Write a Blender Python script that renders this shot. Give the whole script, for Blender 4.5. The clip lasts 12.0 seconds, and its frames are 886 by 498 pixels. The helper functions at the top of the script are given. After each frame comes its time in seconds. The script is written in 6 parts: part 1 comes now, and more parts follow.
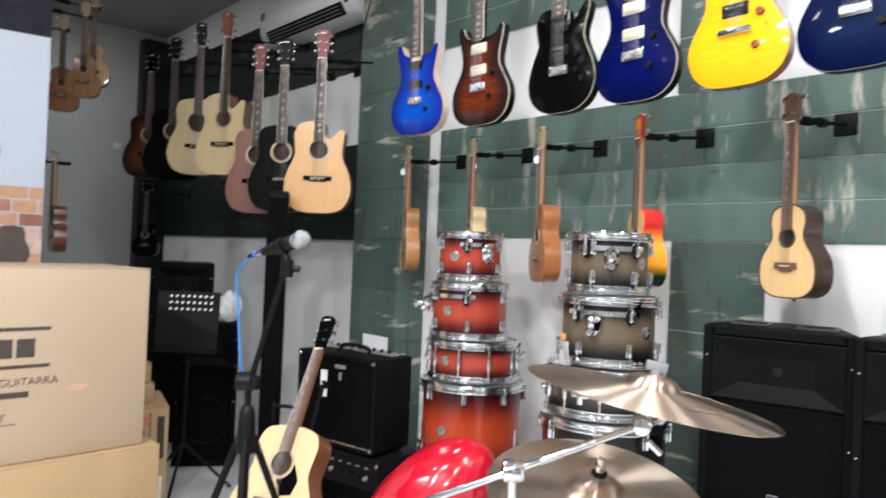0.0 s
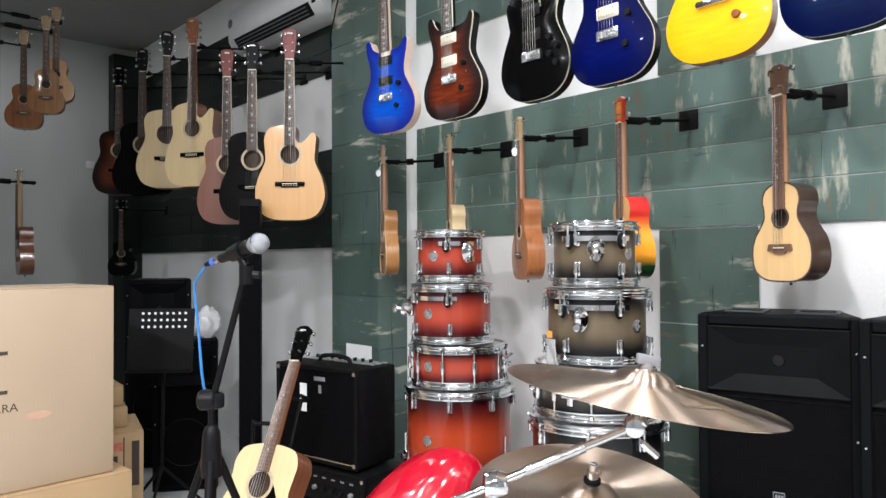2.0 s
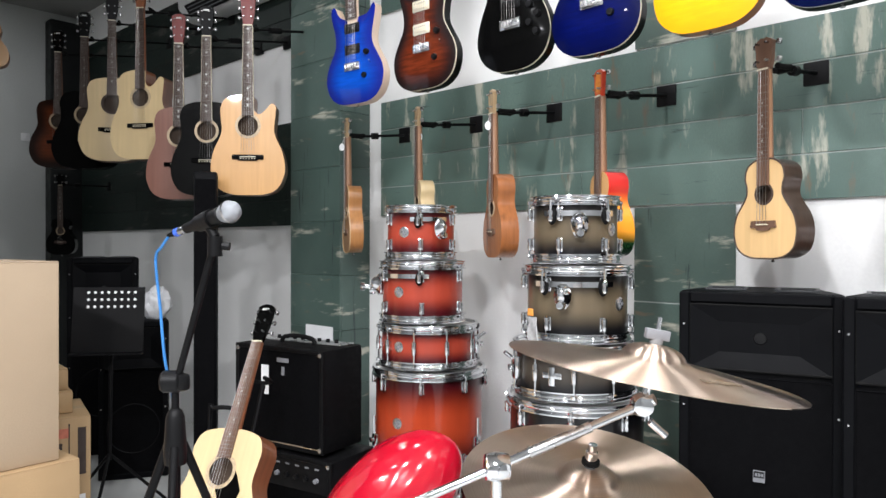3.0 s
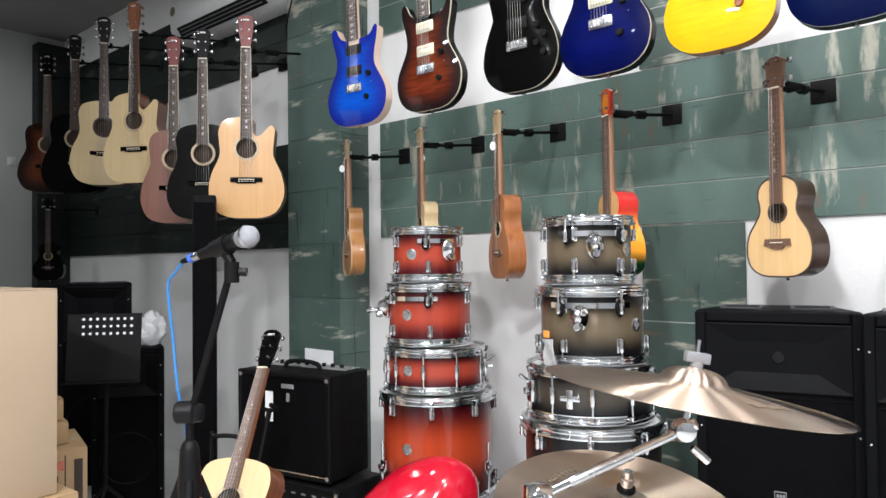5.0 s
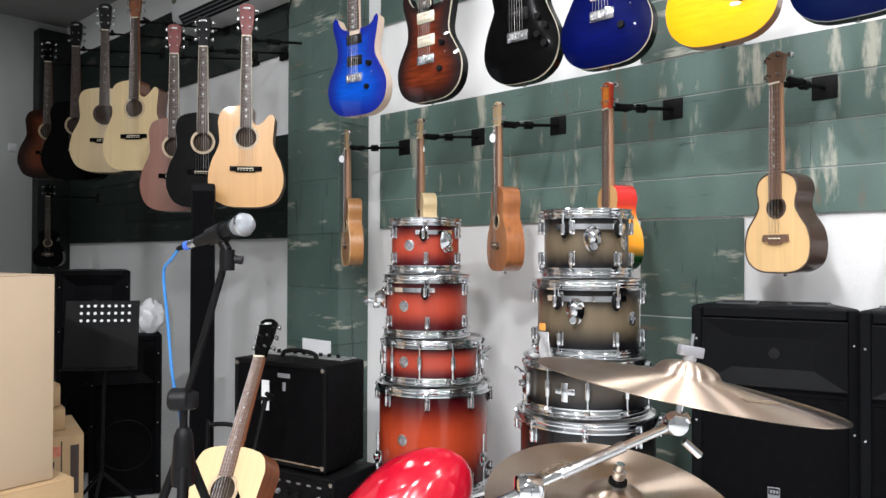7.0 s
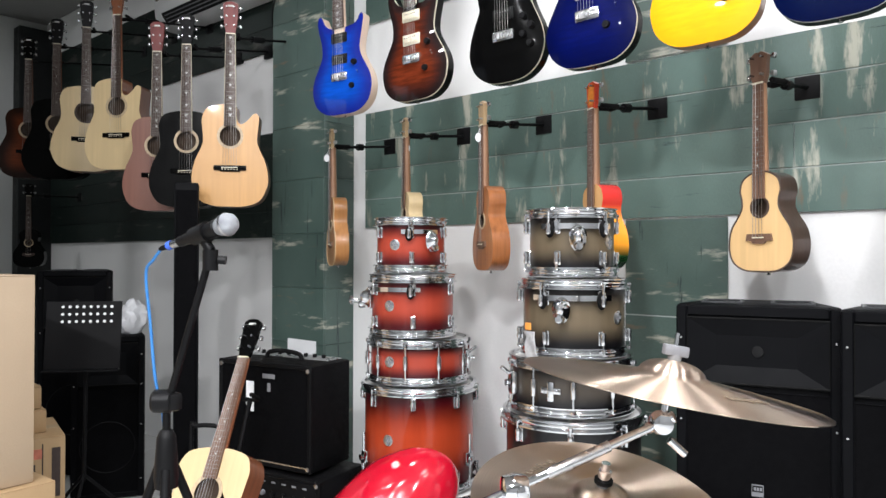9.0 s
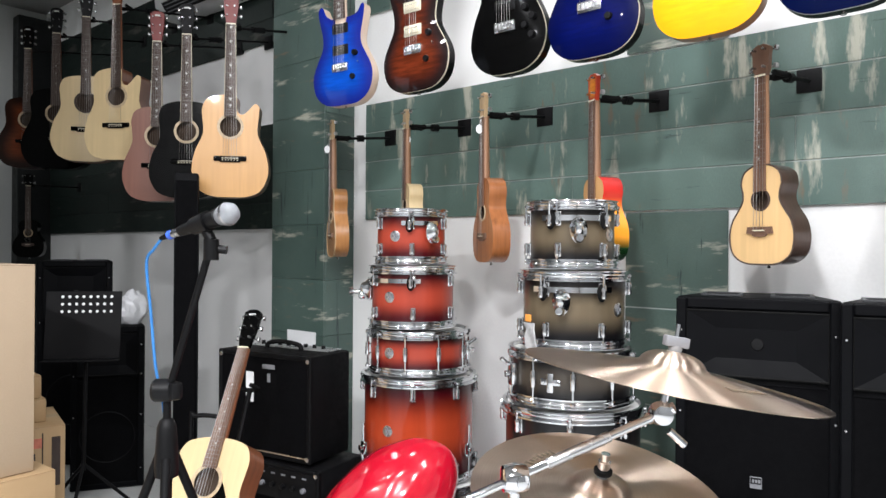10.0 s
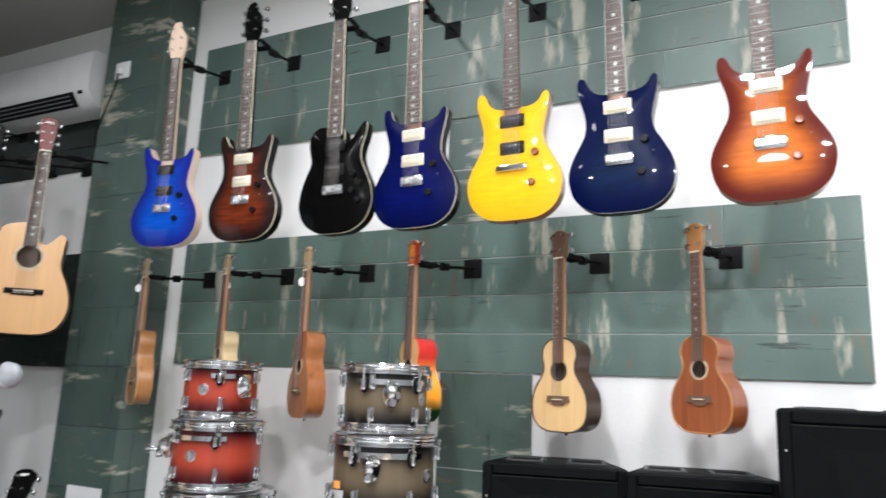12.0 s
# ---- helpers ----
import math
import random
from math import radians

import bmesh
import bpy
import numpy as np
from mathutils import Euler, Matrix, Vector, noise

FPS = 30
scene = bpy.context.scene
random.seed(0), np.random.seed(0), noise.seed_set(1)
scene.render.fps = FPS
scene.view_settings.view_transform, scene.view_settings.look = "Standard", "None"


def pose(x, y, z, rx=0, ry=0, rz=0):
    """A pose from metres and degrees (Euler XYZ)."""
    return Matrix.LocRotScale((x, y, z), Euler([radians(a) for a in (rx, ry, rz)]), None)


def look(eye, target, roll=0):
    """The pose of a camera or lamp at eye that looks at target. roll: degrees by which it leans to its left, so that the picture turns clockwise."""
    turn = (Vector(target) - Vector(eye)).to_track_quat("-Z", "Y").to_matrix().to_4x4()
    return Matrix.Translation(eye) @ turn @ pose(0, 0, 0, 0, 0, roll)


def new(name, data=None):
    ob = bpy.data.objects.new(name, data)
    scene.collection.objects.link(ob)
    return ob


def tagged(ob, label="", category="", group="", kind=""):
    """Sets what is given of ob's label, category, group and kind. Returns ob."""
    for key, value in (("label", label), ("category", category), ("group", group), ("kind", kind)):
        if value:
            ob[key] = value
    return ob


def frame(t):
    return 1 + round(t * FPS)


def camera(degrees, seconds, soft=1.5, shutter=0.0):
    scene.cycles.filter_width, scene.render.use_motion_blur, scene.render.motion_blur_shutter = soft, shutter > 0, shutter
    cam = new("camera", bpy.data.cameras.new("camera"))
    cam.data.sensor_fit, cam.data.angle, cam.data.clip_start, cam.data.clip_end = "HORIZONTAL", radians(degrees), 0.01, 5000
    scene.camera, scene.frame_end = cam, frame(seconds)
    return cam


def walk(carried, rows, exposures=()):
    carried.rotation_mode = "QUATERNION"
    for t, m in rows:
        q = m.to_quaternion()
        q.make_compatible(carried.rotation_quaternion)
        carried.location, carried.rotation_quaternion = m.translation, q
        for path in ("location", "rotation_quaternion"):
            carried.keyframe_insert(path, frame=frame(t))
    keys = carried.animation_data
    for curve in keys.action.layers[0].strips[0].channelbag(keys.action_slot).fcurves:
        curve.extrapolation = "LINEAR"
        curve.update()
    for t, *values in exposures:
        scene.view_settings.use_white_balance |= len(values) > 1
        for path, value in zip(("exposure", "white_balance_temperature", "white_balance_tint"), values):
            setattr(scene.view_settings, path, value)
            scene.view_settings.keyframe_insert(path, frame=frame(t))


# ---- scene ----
cam = camera(64.2, 12.0, shutter=0.4)
PATH = [
    (0, (-2.594, -2.933, 1.332), (-1.258, -1.445, 1.345), 2.5),
    (0.5, (-2.556, -2.929, 1.351), (-1.123, -1.536, 1.435), 0.5),
    (1, (-2.555, -2.919, 1.321), (-1.202, -1.447, 1.329), 1.0),
    (1.5, (-2.506, -2.904, 1.303), (-1.139, -1.444, 1.281), 0.8),
    (2, (-2.463, -2.865, 1.306), (-1.109, -1.394, 1.34), -0.3),
    (2.5, (-2.456, -2.793, 1.276), (-1.042, -1.378, 1.255), 0.1),
    (4.5, (-2.492, -2.642, 1.285), (-0.983, -1.33, 1.325), -0.2),
    (5, (-2.498, -2.643, 1.286), (-1.006, -1.312, 1.33), -0.6),
    (5.5, (-2.489, -2.642, 1.28), (-1.0, -1.307, 1.315), 0.5),
    (6, (-2.492, -2.648, 1.287), (-1.017, -1.299, 1.345), 0.2),
    (6.5, (-2.492, -2.648, 1.283), (-1.017, -1.297, 1.313), -0.0),
    (7, (-2.488, -2.649, 1.281), (-0.998, -1.316, 1.305), 0.2),
    (9, (-2.483, -2.646, 1.282), (-0.967, -1.343, 1.304), 0.1),
    (9.5, (-2.483, -2.644, 1.282), (-0.958, -1.35, 1.298), 0.1),
    (10, (-2.485, -2.643, 1.277), (-0.967, -1.341, 1.279), 0.4),
    (10.5, (-2.474, -2.651, 1.278), (-0.928, -1.382, 1.278), 0.8),
    (11, (-2.482, -2.66, 1.319), (-0.894, -1.449, 1.429), 1.0),
    (11.5, (-2.5, -2.667, 1.357), (-0.843, -1.589, 1.663), 4.1),
    (12, (-2.51, -2.685, 1.359), (-0.759, -1.8, 1.747), 2.3),
]
walk(cam, [(t, look(eye, target, roll)) for t, eye, target, roll in PATH], [(0.0, -0.06), (10.5, -0.06), (11.5, -0.04), (12.0, -0.24)])


# ---- light ----
world = bpy.data.worlds.new("world")
scene.world = world
world.use_nodes = True
world.node_tree.nodes["Background"].inputs["Color"].default_value = (0.8, 0.9, 1.0, 1)
world.node_tree.nodes["Background"].inputs["Strength"].default_value = 0.05
scene.view_settings.exposure = 0.0

CEIL = 3.36
# Unseen downlights; the x = -4.8 row and (-1.5, 3.1) are added fill.
FIXTURES = [(-1.30, 0.30, 4), (-1.30, -1.15, 29), (-1.40, -2.60, 30), (-1.40, -4.10, 44), (-3.0, -0.6, 14), (-3.0, -2.2, 82), (-3.0, -4.0, 82), (-1.5, 3.1, 11), (-4.8, -2.6, 145), (-4.8, -4.4, 150), (-4.8, -0.9, 40)]
for lx, ly, power in FIXTURES:
    lamp = bpy.data.lights.new("ceiling_lamp", "AREA")
    lamp.shape, lamp.size, lamp.energy = "DISK", 0.24, power
    lamp.color = (0.957, 0.962, 1.0)
    new("ceiling_lamp", lamp).matrix_world = pose(lx, ly, CEIL - 0.055)


# ---- materials ----
def tree(name):
    m = bpy.data.materials.new(name)
    m.use_nodes = True
    nt = m.node_tree
    return m, nt, nt.nodes["Principled BSDF"]


def node(nt, kind, **values):
    n = nt.nodes.new(kind)
    for key, value in values.items():
        n.inputs[key].default_value = value
    return n


def mixed(nt, fac, a, b):
    """A colour mix; a and b are colours or sockets."""
    n = nt.nodes.new("ShaderNodeMix")
    n.data_type = "RGBA"
    if isinstance(fac, bpy.types.NodeSocket):
        nt.links.new(fac, n.inputs[0])
    else:
        n.inputs[0].default_value = fac
    for slot, c in ((6, a), (7, b)):
        if isinstance(c, bpy.types.NodeSocket):
            nt.links.new(c, n.inputs[slot])
        else:
            n.inputs[slot].default_value = (*c, 1)
    return n.outputs[2]


def coords(nt, scale=(1, 1, 1), kind="Object"):
    tc, mp = nt.nodes.new("ShaderNodeTexCoord"), nt.nodes.new("ShaderNodeMapping")
    mp.inputs["Scale"].default_value = scale
    nt.links.new(tc.outputs[kind], mp.inputs["Vector"])
    return mp.outputs[0]


def noisy(nt, scale, detail=4, stretch=(1, 1, 1), lo=0.35, hi=0.65):
    n = node(nt, "ShaderNodeTexNoise", Scale=scale, Detail=detail)
    nt.links.new(coords(nt, stretch), n.inputs["Vector"])
    r = node(nt, "ShaderNodeMapRange")
    r.inputs[1].default_value, r.inputs[2].default_value = lo, hi
    nt.links.new(n.outputs[0], r.inputs[0])
    return r.outputs[0]


def bumped(nt, b, height, strength=0.2, distance=0.002):
    n = node(nt, "ShaderNodeBump", Strength=strength, Distance=distance)
    nt.links.new(height, n.inputs["Height"])
    nt.links.new(n.outputs[0], b.inputs["Normal"])


def surface(name, colour, rough=0.5, metal=0.0, vary=0.25, scale=9.0, grain=120.0, bump=0.1, coat=0.0, stretch=(1, 1, 1), spec=0.5):
    """A surface with stains at one scale and grain at another."""
    m, nt, b = tree(name)
    dark = tuple(c * (1 - vary) for c in colour)
    light = tuple(min(1, c * (1 + vary * 0.5)) for c in colour)
    c = mixed(nt, noisy(nt, scale, 5, stretch), dark, light)
    fine = noisy(nt, grain, 3, stretch)
    c = mixed(nt, fine, c, tuple(x * (1 - vary * 0.4) for x in colour))
    nt.links.new(c, b.inputs["Base Color"])
    r = node(nt, "ShaderNodeMapRange")
    r.inputs[3].default_value, r.inputs[4].default_value = max(0.02, rough * 0.85), min(1, rough * 1.15)
    nt.links.new(noisy(nt, scale * 2.3), r.inputs[0])
    nt.links.new(r.outputs[0], b.inputs["Roughness"])
    b.inputs["Metallic"].default_value = metal
    b.inputs["Specular IOR Level"].default_value = spec
    b.inputs["Coat Weight"].default_value = coat
    b.inputs["Coat Roughness"].default_value = 0.06
    if bump:
        bumped(nt, b, fine, bump)
    return m


def wood(name, colour, rough=0.35, coat=0.0, along="z", contrast=0.3, scale=1.0):
    """Straight grain along one axis of the thing."""
    stretch = {"z": (60, 60, 2.5), "x": (2.5, 60, 60), "y": (60, 2.5, 60)}[along]
    m, nt, b = tree(name)
    dark = tuple(c * (1 - contrast) for c in colour)
    c = mixed(nt, noisy(nt, scale, 6, stretch), dark, colour)
    c = mixed(nt, noisy(nt, 5 * scale, 3), c, tuple(x * 0.9 for x in colour))
    nt.links.new(c, b.inputs["Base Color"])
    b.inputs["Roughness"].default_value = rough
    b.inputs["Coat Weight"].default_value = coat
    b.inputs["Coat Roughness"].default_value = 0.05
    bumped(nt, b, noisy(nt, scale * 2, 4, stretch), 0.06)
    return m


def burst(name, middle, edge, rim=(0.02, 0.09), coat=1.0, figure=0.25, rough=0.3):
    """A lacquered top whose stain fades from the middle to the edge, with flamed figure."""
    m, nt, b = tree(name)
    at = nt.nodes.new("ShaderNodeAttribute")
    at.attribute_name = "rim"
    r = node(nt, "ShaderNodeMapRange")
    r.interpolation_type = "SMOOTHSTEP"
    r.inputs[1].default_value, r.inputs[2].default_value = rim
    nt.links.new(at.outputs["Fac"], r.inputs[0])
    flame = noisy(nt, 1.0, 5, (14, 14, 90))
    c = mixed(nt, flame, tuple(x * (1 - figure) for x in middle), middle)
    c = mixed(nt, r.outputs[0], edge, c)
    nt.links.new(c, b.inputs["Base Color"])
    b.inputs["Roughness"].default_value = rough
    b.inputs["Specular IOR Level"].default_value = 0.06
    b.inputs["Coat Weight"].default_value = coat
    b.inputs["Coat IOR"].default_value = 1.42
    b.inputs["Coat Roughness"].default_value = 0.03
    return m


def faded_shell(name, middle, edge, half):
    """Drum lacquer, dark at both rims and bright in the middle of its height."""
    m, nt, b = tree(name)
    sx = nt.nodes.new("ShaderNodeSeparateXYZ")
    nt.links.new(coords(nt), sx.inputs[0])
    ab = nt.nodes.new("ShaderNodeMath")
    ab.operation = "ABSOLUTE"
    nt.links.new(sx.outputs[2], ab.inputs[0])
    r = node(nt, "ShaderNodeMapRange")
    r.interpolation_type = "SMOOTHSTEP"
    r.inputs[1].default_value, r.inputs[2].default_value = half * 0.08, half * 0.85
    nt.links.new(ab.outputs[0], r.inputs[0])
    g = noisy(nt, 1.0, 5, (30, 30, 2))
    c = mixed(nt, g, tuple(x * 0.9 for x in middle), middle)
    c = mixed(nt, r.outputs[0], c, edge)
    nt.links.new(c, b.inputs["Base Color"])
    b.inputs["Roughness"].default_value = 0.35
    b.inputs["Specular IOR Level"].default_value = 0.2
    b.inputs["Coat Weight"].default_value = 0.5
    b.inputs["Coat Roughness"].default_value = 0.06
    return m


def plank_paint(name, upright, tone=1.0, wear=1.0, start=0.585):
    """Dark grey-green painted board with worn pale and rusty flecks."""
    m, nt, b = tree(name)
    along = (11, 11, 2.6) if upright else (3.0, 3.0, 13)
    info = nt.nodes.new("ShaderNodeObjectInfo")
    geo = nt.nodes.new("ShaderNodeNewGeometry")

    def field(scale, stretch, lo, hi, detail=5):
        mp = node(nt, "ShaderNodeMapping", Scale=stretch)
        nt.links.new(geo.outputs["Position"], mp.inputs["Vector"])
        n = node(nt, "ShaderNodeTexNoise", Scale=scale, Detail=detail, Roughness=0.62)
        nt.links.new(mp.outputs[0], n.inputs["Vector"])
        r = node(nt, "ShaderNodeMapRange")
        r.inputs[1].default_value, r.inputs[2].default_value = lo, hi
        nt.links.new(n.outputs[0], r.inputs[0])
        return r.outputs[0]

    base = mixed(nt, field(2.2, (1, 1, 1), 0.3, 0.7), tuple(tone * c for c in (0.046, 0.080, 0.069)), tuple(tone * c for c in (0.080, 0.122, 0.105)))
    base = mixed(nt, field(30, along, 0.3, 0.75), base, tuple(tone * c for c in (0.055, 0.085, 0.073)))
    flecks = field(0.9, along, start, start + 0.075, 8)
    base = mixed(nt, flecks, base, tuple(wear * c + (1 - wear) * 0.03 for c in (0.40, 0.40, 0.33)))
    rust = field(1.1, tuple(a * 1.2 for a in along), 0.61, 0.70, 7)
    base = mixed(nt, rust, base, tuple(wear * c + (1 - wear) * 0.02 for c in (0.16, 0.125, 0.085)))
    scratch = field(2.3, (16, 16, 1.2) if not upright else (1.2, 1.2, 16), 0.63, 0.68, 6)
    base = mixed(nt, scratch, base, tuple(0.45 * tone * c for c in (0.046, 0.078, 0.074)))
    hsv = nt.nodes.new("ShaderNodeHueSaturation")
    vr = node(nt, "ShaderNodeMapRange")
    vr.inputs[3].default_value, vr.inputs[4].default_value = 0.85, 1.15
    nt.links.new(info.outputs["Random"], vr.inputs[0])
    nt.links.new(vr.outputs[0], hsv.inputs["Value"])
    nt.links.new(base, hsv.inputs["Color"])
    nt.links.new(hsv.outputs[0], b.inputs["Base Color"])
    b.inputs["Roughness"].default_value = 0.38
    b.inputs["Specular IOR Level"].default_value = min(0.5, 0.5 * tone)
    bumped(nt, b, field(40, along, 0.2, 0.8), 0.25)
    return m


def cymbal_bronze(name):
    """Lathed bronze: fine rings, stretched highlights."""
    m, nt, b = tree(name)
    tc = nt.nodes.new("ShaderNodeTexCoord")
    ln = nt.nodes.new("ShaderNodeVectorMath")
    ln.operation = "LENGTH"
    flat = node(nt, "ShaderNodeMapping", Scale=(1, 1, 0))
    nt.links.new(tc.outputs["Object"], flat.inputs["Vector"])
    nt.links.new(flat.outputs[0], ln.inputs[0])
    rings = node(nt, "ShaderNodeTexNoise", Scale=420.0, Detail=2.0)
    rings.noise_dimensions = "1D"
    nt.links.new(ln.outputs["Value"], rings.inputs["W"])
    c = mixed(nt, noisy(nt, 14, 5), (0.58, 0.46, 0.37), (0.70, 0.57, 0.47))
    c = mixed(nt, rings.outputs[0], c, (0.50, 0.39, 0.31))
    nt.links.new(c, b.inputs["Base Color"])
    b.inputs["Metallic"].default_value = 1.0
    b.inputs["Roughness"].default_value = 0.35
    b.inputs["Anisotropic"].default_value = 1.0
    b.inputs["Anisotropic Rotation"].default_value = 0.25
    tg = nt.nodes.new("ShaderNodeTangent")
    tg.direction_type, tg.axis = "RADIAL", "Z"
    nt.links.new(tg.outputs[0], b.inputs["Tangent"])
    bumped(nt, b, rings.outputs[0], 0.05, 0.0006)
    return m


M = {}
M["white_wall"] = surface("white_wall_paint", (0.86, 0.86, 0.85), 0.6, vary=0.05, scale=2.5, grain=90, bump=0.05)
M["grey_wall"] = surface("grey_wall_paint", (0.50, 0.52, 0.505), 0.65, vary=0.08, scale=1.6, grain=80, bump=0.05)
M["unseen_wall"] = surface("unseen_wall_grey", (0.20, 0.205, 0.205), 0.7, vary=0.1, scale=2)
M["ceiling"] = surface("ceiling_paint", (0.30, 0.30, 0.29), 0.8, vary=0.06, scale=1.2, grain=70, bump=0.04)
M["floor"] = surface("floor_tile", (0.55, 0.56, 0.55), 0.22, vary=0.1, scale=3, grain=60, bump=0.02)
M["grout"] = surface("seam_primer", (0.40, 0.44, 0.42), 0.8, vary=0.15)
M["plank"] = plank_paint("worn_green_plank", True, 1.55, 0.95, 0.575)
# Same board mix at a much lower tone, for the bands left of the column.
M["plank_dark"] = plank_paint("low_tone_plank", False, 0.24, 0.12)
M["plank_col"] = plank_paint("worn_green_column_plank", False, 1.05, 0.9, 0.57)
M["black_wall"] = surface("black_wall_paint", (0.010, 0.012, 0.012), 0.5, vary=0.3, spec=0.3)
M["black"] = surface("black_plastic", (0.006, 0.006, 0.0065), 0.42, vary=0.3, bump=0.05, spec=0.16)
M["rubber"] = surface("black_rubber", (0.007, 0.007, 0.007), 0.75, vary=0.3, spec=0.1)
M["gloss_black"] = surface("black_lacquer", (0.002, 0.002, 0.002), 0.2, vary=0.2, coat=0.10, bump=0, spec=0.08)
M["powder"] = surface("black_powder_coat", (0.005, 0.005, 0.0055), 0.5, vary=0.2, grain=500, bump=0.1, spec=0.12)
M["tolex"] = surface("black_tolex", (0.004, 0.004, 0.0045), 0.5, vary=0.4, scale=20, grain=420, bump=0.3, spec=0.1)
M["grille"] = surface("black_grille_cloth", (0.0025, 0.0025, 0.003), 0.8, vary=0.3, scale=30, grain=700, bump=0.15, spec=0.05)
M["carpet"] = surface("black_speaker_carpet", (0.0032, 0.0034, 0.0042), 0.5, vary=0.3, scale=8, grain=500, bump=0.06, spec=0.06)
M["handle_rim"] = surface("grey_handle_plastic", (0.035, 0.037, 0.04), 0.4, vary=0.2)
M["horn"] = surface("black_horn_plastic", (0.003, 0.0032, 0.004), 0.45, vary=0.2, bump=0, spec=0.07)
M["chrome"] = surface("chrome", (0.72, 0.73, 0.75), 0.08, 1.0, vary=0.06, bump=0)
M["string_metal"] = surface("wound_string", (0.30, 0.29, 0.28), 0.35, 1.0, vary=0.1, bump=0)
M["steel"] = surface("brushed_steel", (0.62, 0.62, 0.63), 0.28, 1.0, vary=0.15, bump=0.02)
M["silver"] = surface("silver_mesh", (0.40, 0.42, 0.45), 0.42, 0.75, vary=0.25, scale=60, grain=900, bump=0.6)
M["head_skin"] = surface("coated_drum_head", (0.72, 0.72, 0.70), 0.5, vary=0.08)
M["cream"] = surface("cream_plastic", (0.72, 0.66, 0.50), 0.35, vary=0.08, bump=0)
M["white_plastic"] = surface("white_plastic", (0.74, 0.75, 0.75), 0.4, vary=0.06, bump=0.02)
M["paper"] = surface("white_paper", (0.78, 0.79, 0.80), 0.7, vary=0.06)
M["sleeve"] = surface("cloudy_plastic_sleeve", (0.36, 0.36, 0.36), 0.15, vary=0.3, scale=40)
M["bag"] = surface("white_plastic_bag", (0.66, 0.67, 0.69), 0.35, vary=0.12, scale=25)
M["blue_cable"] = surface("blue_cable_rubber", (0.03, 0.19, 0.50), 0.45, vary=0.1)
M["blue_ring"] = surface("blue_plastic_ring", (0.05, 0.14, 0.65), 0.4, vary=0.1)
M["carton"] = surface("brown_cardboard", (0.423, 0.284, 0.149), 0.75, vary=0.10, scale=4, grain=200, bump=0.08)
M["carton_pale"] = surface("pale_cardboard", (0.435, 0.333, 0.230), 0.46, vary=0.07, scale=3, grain=200, bump=0.06)
M["tape"] = surface("clear_packing_tape", (0.62, 0.48, 0.31), 0.16, vary=0.08, scale=14, bump=0.03)
M["ink"] = surface("dark_brown_ink", (0.05, 0.035, 0.03), 0.7, vary=0.1)
M["red_ink"] = surface("faded_red_ink", (0.62, 0.20, 0.13), 0.7, vary=0.3, scale=40)
M["red_shell"] = surface("glossy_red_plastic", (0.46, 0.004, 0.020), 0.16, vary=0.08, coat=0.7, bump=0)
M["fretboard"] = wood("rosewood_fretboard", (0.06, 0.036, 0.026), 0.65)
M["fretboard_brown"] = wood("brown_rosewood_fretboard", (0.15, 0.08, 0.05), 0.6)
M["uke_spruce"] = wood("honey_spruce_top", (0.68, 0.45, 0.215), 0.32, 0.35, contrast=0.12)
M["uke_neck"] = wood("brown_neck_wood", (0.38, 0.20, 0.11), 0.35)
M["maple_neck"] = wood("pale_neck_wood", (0.52, 0.36, 0.20), 0.35)
M["mahogany"] = wood("mahogany", (0.23, 0.085, 0.04), 0.3, 0.6)
M["spruce"] = wood("pale_spruce_top", (0.68, 0.52, 0.29), 0.32, 0.35, contrast=0.10)
M["spruce_warm"] = wood("warm_spruce_top", (0.64, 0.36, 0.145), 0.3, 0.5, contrast=0.12)
M["maho_top"] = wood("pinkish_mahogany_top", (0.215, 0.088, 0.06), 0.4, 0.15, contrast=0.2)
M["koa"] = wood("koa", (0.38, 0.135, 0.045), 0.3, 0.5, contrast=0.4)
M["koa_red"] = wood("reddish_mahogany", (0.30, 0.085, 0.03), 0.3, 0.5, contrast=0.35)
M["koa_light"] = wood("light_koa", (0.44, 0.20, 0.07), 0.3, 0.5, contrast=0.3)
M["dark_side"] = wood("dark_rosewood_sides", (0.055, 0.028, 0.018), 0.3, 0.6, contrast=0.4)
M["maple_body"] = wood("bare_pale_maple_side", (0.72, 0.55, 0.42), 0.3, 0.5, contrast=0.12)
M["red_head"] = wood("red_stained_headstock", (0.16, 0.014, 0.011), 0.35, 0.1)
M["flame_head"] = burst("orange_red_headstock", (0.75, 0.25, 0.03), (0.50, 0.05, 0.02), rim=(0.002, 0.018))
M["pearl"] = surface("pearl_inlay", (0.52, 0.52, 0.49), 0.2, vary=0.15, scale=60, bump=0)
M["hole"] = surface("soundhole_shade", (0.05, 0.03, 0.018), 0.9, vary=0.3)
M["rosette"] = surface("rosette_rings", (0.55, 0.42, 0.27), 0.4, vary=0.4, scale=160)
M["bronze"] = cymbal_bronze("lathed_bronze")
M["tuner"] = surface("tuner_chrome", (0.45, 0.45, 0.45), 0.26, 1.0, vary=0.1, bump=0)
M["gold"] = surface("gold_tuner", (0.75, 0.53, 0.22), 0.22, 1.0, vary=0.1, bump=0)
M["felt"] = surface("grey_felt", (0.20, 0.20, 0.20), 0.95, vary=0.2)
M["wingnut"] = surface("dull_grey_plastic", (0.20, 0.205, 0.22), 0.5, vary=0.1)
M["amber"] = surface("amber_knob", (0.20, 0.045, 0.008), 0.2, vary=0.1, bump=0)


